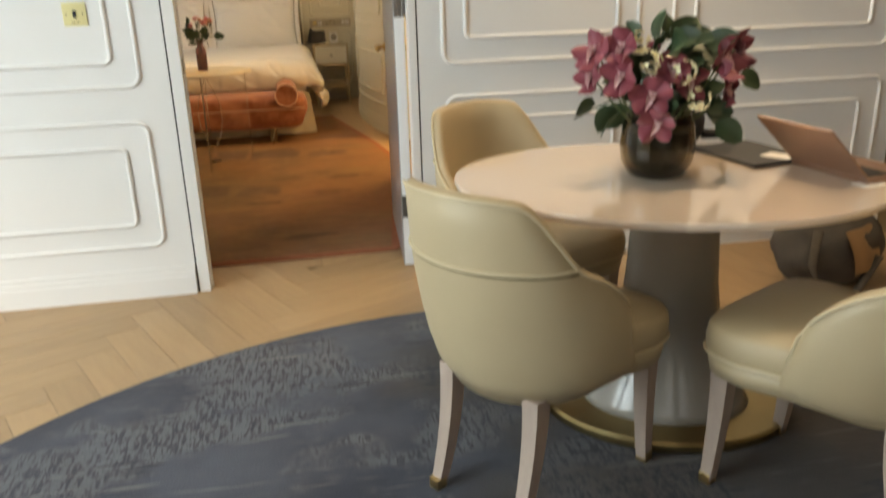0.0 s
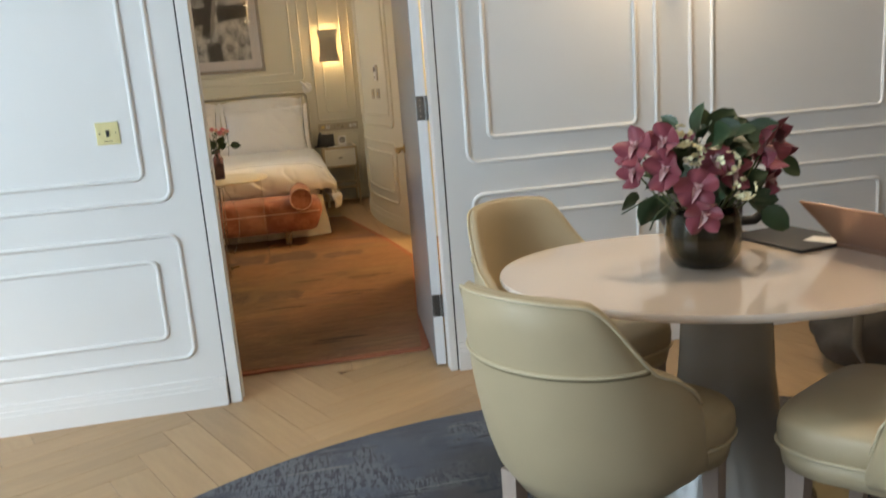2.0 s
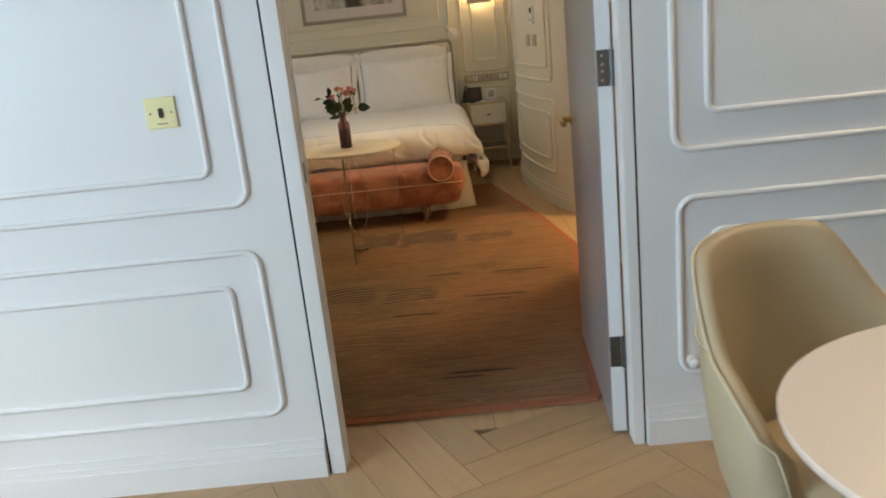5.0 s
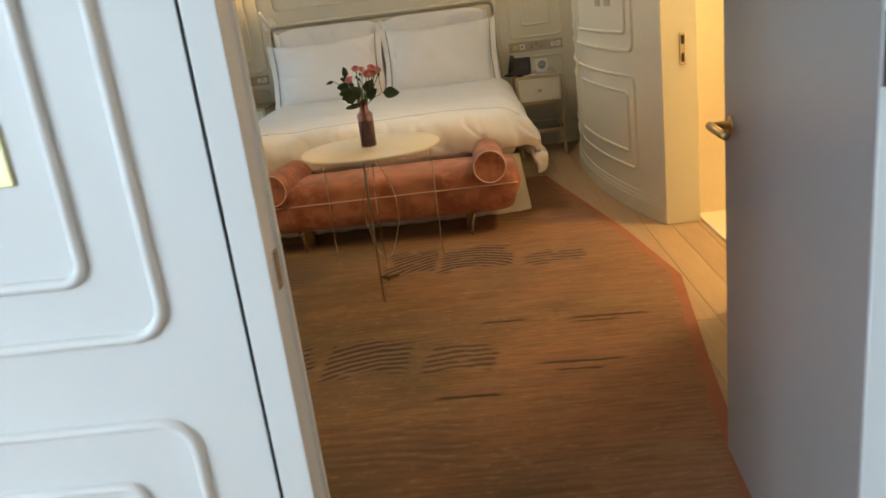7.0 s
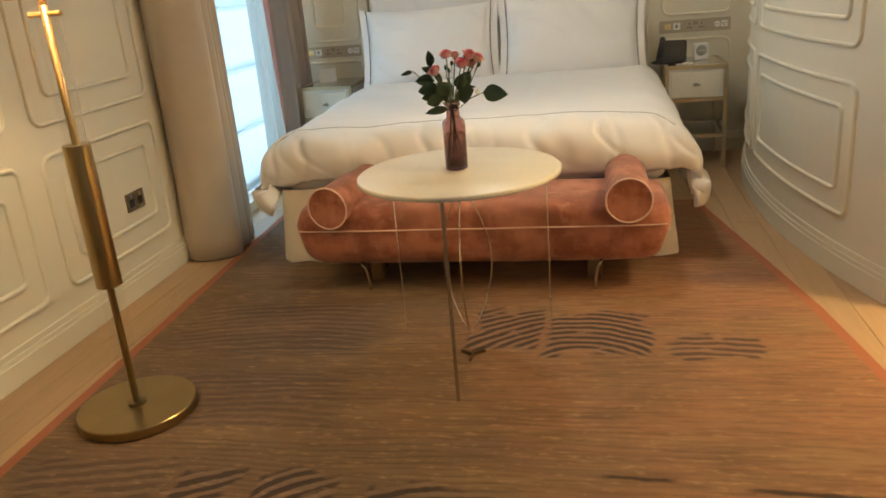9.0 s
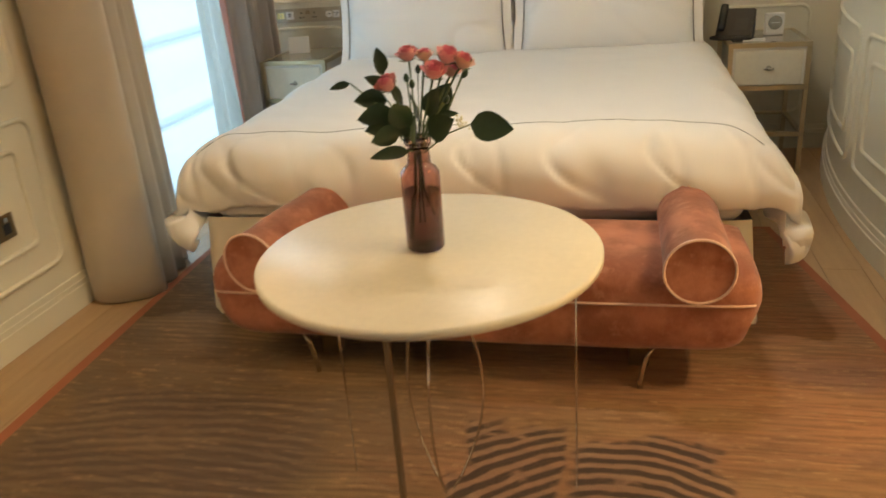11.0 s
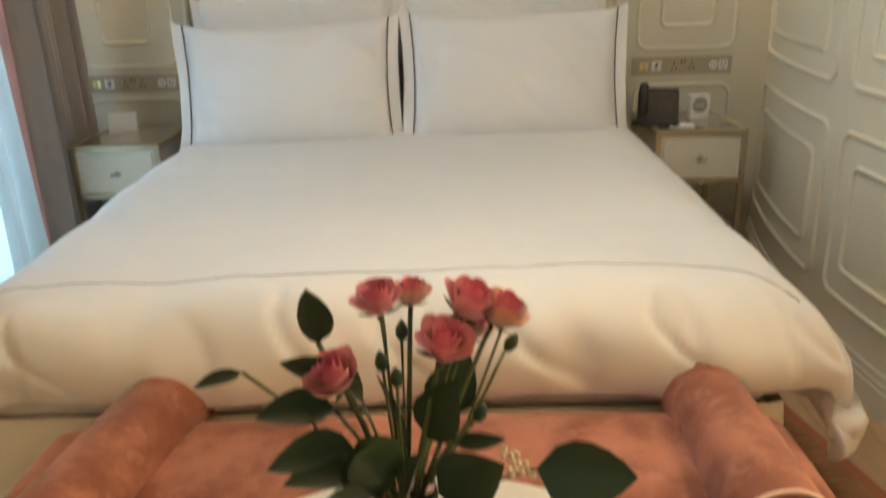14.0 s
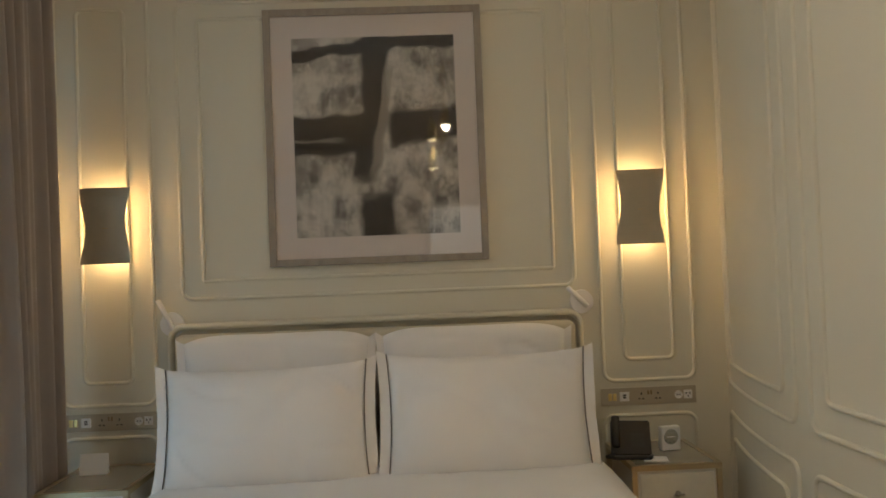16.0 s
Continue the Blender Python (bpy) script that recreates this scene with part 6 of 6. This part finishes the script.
M_BRASSPALE = material("pale_champagne_brass", (0.56, 0.47, 0.30), 0.3, 0.85, vary=0.06, bump=0.01)
M_TOPGLASS = material("dark_reflective_glass_top", (0.30, 0.28, 0.22), 0.06, vary=0.03, bump=0.0, coat=0.5)
nightstand(0.705, "champagne brass bedside table with pearl drawer and glass shelf")
nightstand(-1.715, "champagne brass bedside table with pearl drawer and glass shelf")


def telephone():
    t = thing("telephone", 0.76, 10.06, 0.6555, -14, "black desk telephone on the bedside table", "telephone")
    wedge = bmesh.new()
    prof = [(-0.10, 0.0), (-0.10, 0.018), (0.05, 0.135), (0.065, 0.13), (0.075, 0.0)]
    a = [wedge.verts.new((-0.085, y, z)) for y, z in prof]
    b = [wedge.verts.new((0.085, y, z)) for y, z in prof]
    wedge.faces.new(a)
    wedge.faces.new(b[::-1])
    for i in range(5):
        wedge.faces.new((a[i], b[i], b[(i + 1) % 5], a[(i + 1) % 5]))
    bmesh.ops.recalc_face_normals(wedge, faces=wedge.faces)
    bmesh.ops.bevel(wedge, geom=wedge.edges[:], offset=0.006, segments=2, affect="EDGES")
    part("body", wedge, M_BLACK, t)
    part("handset", tube([(-0.062, -0.085, 0.05), (-0.062, -0.03, 0.095), (-0.062, 0.04, 0.15)], 0.018, 10, flat=0.7), M_BLACK, t, smooth=True)
    part("keypad", surface(2, 2, lambda u, v: Vector((0.0 + 0.06 * u, -0.07 + 0.06 * v, 0.0455 + 0.0468 * v))), M_BLACKLEATHER, t)
    part("cord", tube([(-0.07, -0.09, 0.02), (-0.10, -0.11, 0.012), (-0.06, -0.125, 0.010), (0.02, -0.115, 0.012), (0.08, -0.12, 0.012), (0.085, -0.09, 0.012)], 0.009, 8), M_BLACK, t, "coiled black cord", smooth=True)


telephone()
clock = thing("alarm_clock", 0.945, 10.10, 0.6555, 8, "square white alarm clock with round silver dial", "clock")
part("case", box(-0.045, 0.045, -0.018, 0.018, 0, 0.105, 0.005), M_WHITEPLASTIC, clock)
part("dial", lathe([(0, 0.002), (0.032, 0.002), (0.034, 0)], 32, m=pose(0, -0.018, 0.06, 90)), M_SILVER, clock, "brushed silver dial")
part("dial_hand", box(-0.018, 0.018, -0.0215, -0.0205, 0.059, 0.0615), M_WHITEPLASTIC, clock)
pad = thing("note_pad", 0.83, 9.93, 0.6555, -10, "white note pad on the bedside table", "paper")
part("sheet", box(-0.05, 0.05, -0.03, 0.05, 0, 0.004), M_PAPER, pad)
card = thing("tent_card", -1.59, 10.13, 0.6555, 4, "folded white card standing on the bedside table", "card")
tent = box(-0.06, 0.06, -0.001, 0.001, 0, 0.09)
bmesh.ops.transform(tent, matrix=pose(0, -0.012, 0, -12), verts=tent.verts)
box(-0.06, 0.06, 0.012, 0.014, 0, 0.088, bm=tent)
part("leaflet", tent, M_PAPER, card)


def sconce(x):
    s = thing("bedside_sconce", x, BACK, 1.752, 0, "brushed bronze wall sconce with waisted plate lit from behind", "wall lamp", "bedside sconces")

    def f(u, v, d):
        t = 2 * v - 1
        half = 0.113 - 0.022 * math.cos(t * math.pi / 2) ** 2 * (1.0 if abs(t) < 1 else 0)
        xx = (2 * u - 1) * half
        return Vector((xx + 0.004 * t, -0.088 - 0.012 * math.sin(t * math.pi) + d, 0.175 * t))
    bm = bmesh.new()
    nu, nv = 5, 17
    front = [[bm.verts.new(f(i / (nu - 1), j / (nv - 1), 0)) for j in range(nv)] for i in range(nu)]
    back = [[bm.verts.new(f(i / (nu - 1), j / (nv - 1), 0.004)) for j in range(nv)] for i in range(nu)]
    for g in (front, back):
        for i in range(nu - 1):
            for j in range(nv - 1):
                bm.faces.new((g[i][j], g[i + 1][j], g[i + 1][j + 1], g[i][j + 1]))
    for i in range(nu - 1):
        for j in (0, nv - 1):
            bm.faces.new((front[i][j], front[i + 1][j], back[i + 1][j], back[i][j]))
    for j in range(nv - 1):
        for i in (0, nu - 1):
            bm.faces.new((front[i][j], front[i][j + 1], back[i][j + 1], back[i][j]))
    bmesh.ops.recalc_face_normals(bm, faces=bm.faces)
    part("plate", bm, M_SCONCE, s, "bronze waisted plate", smooth=False)
    part("backplate", box(-0.05, 0.05, -0.012, 0, -0.06, 0.06, 0.003), M_BRASS, s)
    part("arm", boxes([(-0.012, 0.012, -0.086, -0.012, -0.012, 0.012)]), M_BRASS, s)
    part("light_strip", boxes([(-0.075, 0.075, -0.078, -0.068, 0.145, 0.153), (-0.075, 0.075, -0.078, -0.068, -0.153, -0.145)]), M_BULB, s, "warm glowing strip")


sconce(-1.57)
sconce(0.91)


def picture():
    p = thing("framed_painting", -0.318, BACK, 2.14, 0, "large framed abstract black, grey and white painting", "picture")
    w, h, f = 0.515, 0.607, 0.033
    part("frame", boxes([(-w, -w + f, -0.04, -0.002, -h, h), (w - f, w, -0.04, -0.002, -h, h), (-w + f, w - f, -0.04, -0.002, h - f, h), (-w + f, w - f, -0.04, -0.002, -h, -h + f)], 0.003), M_FRAME, p, "limed grey wood frame")
    part("mount", box(-w + f, w - f, -0.022, -0.004, -h + f, h - f), M_MAT, p, "pale pinkish mount")
    part("canvas", box(-0.385, 0.385, -0.0235, -0.021, -0.475, 0.47), M_PAINTING, p, "abstract black and grey brushwork")
    g = part("glazing", box(-w + f, w - f, -0.031, -0.029, -h + f, h - f), M_PICGLASS, p, "clear picture glass")
    g.visible_shadow = False


picture()


def reading_lamp(x, z, dx, dz):
    r = thing("reading_lamp", x, BACK, z, 0, "small white wall reading lamp with slim stick head", "wall lamp", "bedside reading lamps")
    part("base", lathe([(0, 0), (0.055, 0), (0.057, 0.006), (0.055, 0.022), (0, 0.024)], 28, m=pose(0, 0, 0, 90)), M_WHITEPLASTIC, r, smooth=False)
    part("stick", tube([(-dx * 0.3, -0.04, -dz * 0.3), (dx, -0.045, dz)], 0.012, 12), M_WHITEPLASTIC, r, smooth=True)
    part("joint", lathe([(0, 0), (0.009, 0), (0.009, 0.04), (0, 0.04)], 12, m=pose(0, 0, 0, 90)), M_CHROME, r)


reading_lamp(-1.30, 1.285, -0.055, 0.115)
reading_lamp(0.63, 1.315, -0.07, 0.07)


def floor_lamp():
    f = thing("floor_lamp", -1.235, 6.76, 0.017, 0, "brass floor lamp with glass tube and cream shade", "floor lamp")
    part("base", lathe([(0, 0), (0.185, 0), (0.19, 0.004), (0.19, 0.030), (0.187, 0.034), (0, 0.034)], 64), M_AGEDBRASS, f, "round brass base")
    part("collar", lathe([(0.010, 0.034), (0.03, 0.034), (0.03, 0.042), (0.010, 0.044)], 24), M_OLDBRASS, f)
    part("pole", tube([(0, 0, 0.03), (0, 0, 1.30)], 0.0115, 14), M_AGEDBRASS, f, smooth=True)
    tub = part("glass_tube", lathe([(0.036, 0.036), (0.036, 0.454)], 24), M_ACRYL, f, "clear glass tube", smooth=True)
    tub.visible_shadow = False
    part("sleeve", lathe([(0.0125, 0.455), (0.040, 0.455), (0.040, 0.905), (0.0125, 0.905)], 32), M_AGEDBRASS, f, "dark brushed brass sleeve")
    upper = part("glass_tube", lathe([(0.030, 0.906), (0.030, 1.262)], 24), M_ACRYL, f, "clear glass tube", smooth=True)
    upper.visible_shadow = False
    part("cross_bar", tube([(-0.05, 0, 1.275), (0.05, 0, 1.275)], 0.008, 8), M_BRASS, f)
    part("cord", tube([(0.045, 0, 1.275), (0.044, -0.002, 1.1), (0.042, -0.004, 0.9)], 0.0022, 6), M_WHITEPLASTIC, f)
    shade = part("shade", surface(48, 4, lambda u, v: Vector(((0.255 - 0.02 * v) * math.cos(2 * math.pi * u), (0.255 - 0.02 * v) * math.sin(2 * math.pi * u), 1.325 + 0.32 * v)), wrap_u=True), M_LITSHADE, f, "cream fabric shade", smooth=True)
    sol = shade.modifiers.new("thickness", "SOLIDIFY")
    sol.thickness = 0.003
    part("shade_rim", tube([(0.256 * math.cos(2 * math.pi * i / 48), 0.256 * math.sin(2 * math.pi * i / 48), 1.325) for i in range(48)], 0.004, 6, closed=True), M_TAN, f)
    part("bulb", lathe([(0, 1.40), (0.02, 1.41), (0.03, 1.45), (0.02, 1.48), (0, 1.49)], 16), M_BULB, f, smooth=True)
    part("spider", boxes([(-0.236, 0.236, -0.003, 0.003, 1.36, 1.366), (-0.003, 0.003, -0.236, 0.236, 1.367, 1.373), (-0.008, 0.008, -0.008, 0.008, 1.295, 1.405)]), M_BRASS, f)


floor_lamp()


def desk():
    d = thing("desk", -0.85, PY1 + 0.01, 0, 0, "white lacquered desk against the panelled wall", "desk")
    part("top", box(-0.6, 0.6, 0, 0.70, 0.728, 0.76, 0.004), M_OFFWHITE, d)
    part("apron", box(-0.575, 0.585, 0.02, 0.67, 0.57, 0.7275, 0.003), M_TAUPE, d, "taupe drawer box")
    part("drawer", boxes([(-0.54, 0.54, 0.67, 0.677, 0.59, 0.715)], 0.003), M_OFFWHITE, d)
    for x in (-0.5, 0.32):
        for y in (0.06, 0.5):
            part("leg", box(x, x + 0.035, y, y + 0.035, 0.016, 0.5695, 0.003), M_BRASSPALE, d)


M_TAUPE = material("taupe_lacquer", (0.36, 0.28, 0.22), 0.4, vary=0.04, bump=0.01)
desk()


# ---- curtains ----
def curtain(name, x, y0, y1, depth, folds, mat, label, z0=0.018, top=2.9, seed=0, thick=0.004, slant=0.0):
    c = thing(name, x, y0, 0, 0, label, "curtain")
    rng = random.Random(seed)
    ph = [rng.uniform(0, 6.28) for _ in range(4)]

    def f(u, v):
        y = (y1 - y0) * u
        w = math.sin(2 * math.pi * folds * u + ph[0]) + 0.35 * math.sin(2 * math.pi * folds * 2.3 * u + ph[1])
        d = depth * (0.5 + 0.5 * w * (0.75 + 0.25 * math.cos(2.5 * v + ph[2]))) * (1.0 - 0.25 * v)
        return Vector((d + slant * (1 - v) + 0.01 * math.sin(3 * v + 5 * u), y + 0.012 * math.sin(4 * v + ph[3] + 9 * u), z0 + (top - z0) * v))
    p = part("drape", surface(int(folds * 18) + 1, 14, f), mat, c, smooth=True)
    sol = p.modifiers.new("thickness", "SOLIDIFY")
    sol.thickness = thick
    return c, f


def drawn_curtain():
    """The drawn-back curtain: one broad front fold, then narrow folds stacked behind it."""
    c = thing("curtain", XL, 8.2, 0, 0, "heavy taupe curtain drawn back, hanging to the floor", "curtain")
    plan = [Vector(p) for p in ((0.005, 0.075), (0.06, 0.030), (0.14, 0.028), (0.23, 0.075), (0.29, 0.135), (0.275, 0.185), (0.225, 0.205), (0.255, 0.245), (0.265, 0.285),
                                (0.205, 0.305), (0.215, 0.350), (0.240, 0.385), (0.185, 0.410), (0.20, 0.455), (0.205, 0.490), (0.10, 0.515), (0.01, 0.500))]
    n = len(plan) - 1

    def f(u, v):
        t = min(u * n, n - 1e-6)
        i = int(t)
        q = t - i
        p0, p1, p2, p3 = plan[max(i - 1, 0)], plan[i], plan[i + 1], plan[min(i + 2, n)]
        p = 0.5 * (2 * p1 + (p2 - p0) * q + (2 * p0 - 5 * p1 + 4 * p2 - p3) * q * q + (3 * p1 - p0 - 3 * p2 + p3) * q ** 3)
        sway = 0.012 * noise.noise(Vector((u * 5, v * 2.2, 3.0)))
        slim = 1 - 0.14 * v
        return Vector((max(0.004, p.x * slim + sway), p.y * slim + 0.03 * v + sway, 0.006 + 2.885 * v))
    drape = part("drape", surface(129, 26, f), M_CURTAIN, c, smooth=True)
    drape.modifiers.new("thickness", "SOLIDIFY").thickness = 0.004


drawn_curtain()
c2, f2 = curtain("curtain", XL + 0.03, 9.70, 10.21, 0.10, 5.0, M_CURTAINGREY, "heavy grey taupe curtain with pink leading edge", seed=5)
trim = part("trim", surface(3, 14, lambda u, v: f2(0, v) + Vector((0.06 * u - 0.02, -0.008 - 0.02 * u, 0))), M_PINKTRIM, c2, "pink trim band")
trim.modifiers.new("thickness", "SOLIDIFY").thickness = 0.003
s1, f3 = curtain("sheer_curtain", XL - 0.04, 9.47, 9.74, 0.13, 1.6, M_SHEER, "white voile sheer curtain", seed=8, thick=0.001)
s1.children[0].modifiers.clear()
BATTENS = (0.02, 0.40, 0.78, 1.16, 1.54, 1.92, 2.30)
blind = thing("window_blind", XL - 0.12, 8.73, 0.07, 0, "flat white voile blind with horizontal battens over the window", "blind")
part("voile", surface(3, 220, lambda u, v: Vector((0.035 * sum(math.exp(-((2.66 * v - q) / 0.016) ** 2) + 0.4 * max(0.0, 1 - abs(2.66 * v - q - 0.13) / 0.13) for q in BATTENS), 1.42 * u, 2.66 * v))), M_BLIND, blind, smooth=True)
for zz in BATTENS:
    part("batten", box(-0.022, -0.014, 0.0, 1.42, zz, zz + 0.010, 0.002), M_SHEER, blind)
rail = thing("curtain_rail", XL + 0.12, 8.1, 2.905, 0, "slim white curtain rail under the ceiling", "curtain rail")
part("track", box(-0.12, 0.06, 0, 2.2, 0, 0.05, 0.004), M_WALL, rail)
part("bracket", boxes([(-0.02, 0.0, 0.2, 0.24, 0.05, 0.0955), (-0.02, 0.0, 1.9, 1.94, 0.05, 0.0955)]), M_WALL, rail)


def chandelier():
    c = thing("chandelier", 0.04, 8.20, CEIL, 0, "brass chandelier with three slim cone shaded pendants", "ceiling lamp")
    part("ceiling_rose", lathe([(0, -0.03), (0.07, -0.028), (0.075, 0), (0, 0)], 28), M_BRASS, c)
    for x, y, z in ((0.063, 0.0, -0.435), (-0.042, 0.04, -0.550), (-0.041, -0.04, -0.750)):
        part("rod", tube([(x * 0.4, y * 0.4, -0.028), (x, y, -0.15), (x, y, z + 0.16)], 0.004, 8), M_BRASS, c)
        cone = part("cone_shade", lathe([(0.044, z), (0.012, z + 0.165), (0, z + 0.17), (0, z + 0.16), (0.010, z + 0.155), (0.041, z)], 28, m=pose(x, y, 0)), M_YELLOWBRASS, c, "slim brass cone shade", smooth=True)
        part("bulb", lathe([(0, z - 0.012), (0.022, z - 0.010), (0.036, z - 0.002), (0.038, z + 0.008), (0, z + 0.012)], 20, m=pose(x, y, 0)), M_BULB, cone, smooth=True)
        loop = [(x + 0.055 + 0.04 * math.cos(a), y, z + 0.05 + 0.09 * math.sin(a)) for a in [radians(-80 + 10 * k) for k in range(17)]]
        part("brass_arc", tube(loop, 0.003, 6), M_YELLOWBRASS, c, "curved polished brass arc", smooth=True)


chandelier()


# ---- parquet ----
def parquet():
    """Herringbone oak over the living room, straight boards in the bedroom."""
    L, W, G = PLANK_L, PLANK_W, 0.0018
    me = {}

    def mesh_for(length, width):
        key = (round(length, 4), round(width, 4))
        if key not in me:
            b = box(-length / 2 + G / 2, length / 2 - G / 2, -width / 2 + G / 2, width / 2 - G / 2, -0.005, 0.0, 0.0008, 1)
            m = bpy.data.meshes.new("plank")
            bmesh.ops.rotate(b, verts=b.verts, matrix=Matrix.Rotation(radians(90), 3, "Z"))
            b.to_mesh(m)
            b.free()
            m.materials.append(M_OAK)
            me[key] = m
        return me[key]

    near, far = [], []
    a = radians(PLANK_TURN)
    ca, sa = math.cos(a), math.sin(a)
    n = int(round(L / W))
    for i in range(-60, 60):
        for j in range(-14, 14):
            for kind in (0, 1):
                if kind == 0:
                    cu, cv, turn = i * W + L / 2 + j * 2 * L, i * W + W / 2, 0
                else:
                    cu, cv, turn = i * W + W / 2 + j * 2 * L, i * W + W + L / 2, 90
                x = 0.2 + cu * ca - cv * sa
                y = 3.6 + cu * sa + cv * ca
                if LX0 + 0.05 < x < LX1 - 0.05 and LY0 < y < 4.95:
                    (near if (-1.35 < x < 1.3 and 3.0 < y) else far).append((x, y, PLANK_TURN + turn - 90, L, W))
    wb = 0.14
    for i in range(40):
        x = -2.0 + wb * (i + 0.5)
        if x > 3.0:
            break
        y = 4.7 - random.Random(i).uniform(0, 1.2)
        while y < BACK:
            y0, y1 = max(y, 4.7), min(y + 1.4, BACK)
            if y1 - y0 > 0.02:
                (near if (1.05 < x < 1.55 and y1 > 5.5) or (x < -1.4 and y1 > 6.3) or y0 < 4.7 and 0 < x < 1 else far).append((x, (y0 + y1) / 2, 0, y1 - y0, wb))
            y += 1.4
    for x, y, t, ln, w in near[:300]:
        ob = new("plank", mesh_for(ln, w))
        ob.parent = floor
        ob.matrix_basis = pose(x, y, 0 if t else -0.0015, 0, 0, t)
    verts, faces = [], []
    for x, y, t, ln, w in far + near[300:]:
        m = pose(x, y, 0 if t else -0.0015, 0, 0, t)
        k = len(verts)
        for sx, sy, z in ((-1, -1, -0.005), (1, -1, -0.005), (1, 1, -0.005), (-1, 1, -0.005), (-1, -1, 0), (1, -1, 0), (1, 1, 0), (-1, 1, 0)):
            verts.append(m @ Vector((sx * (w - G) / 2, sy * (ln - G) / 2, z)))
        faces += [(k + 4, k + 5, k + 6, k + 7), (k, k + 1, k + 5, k + 4), (k + 1, k + 2, k + 6, k + 5), (k + 2, k + 3, k + 7, k + 6), (k + 3, k, k + 4, k + 7)]
    d = bpy.data.meshes.new("planks")
    d.from_pydata(verts, [], faces)
    d.materials.append(M_OAK)
    ob = new("planks", d)
    ob.parent = floor
    ob["kind"] = "stuff"


PLANK_L, PLANK_W, PLANK_TURN = 0.84, 0.14, 26
parquet()
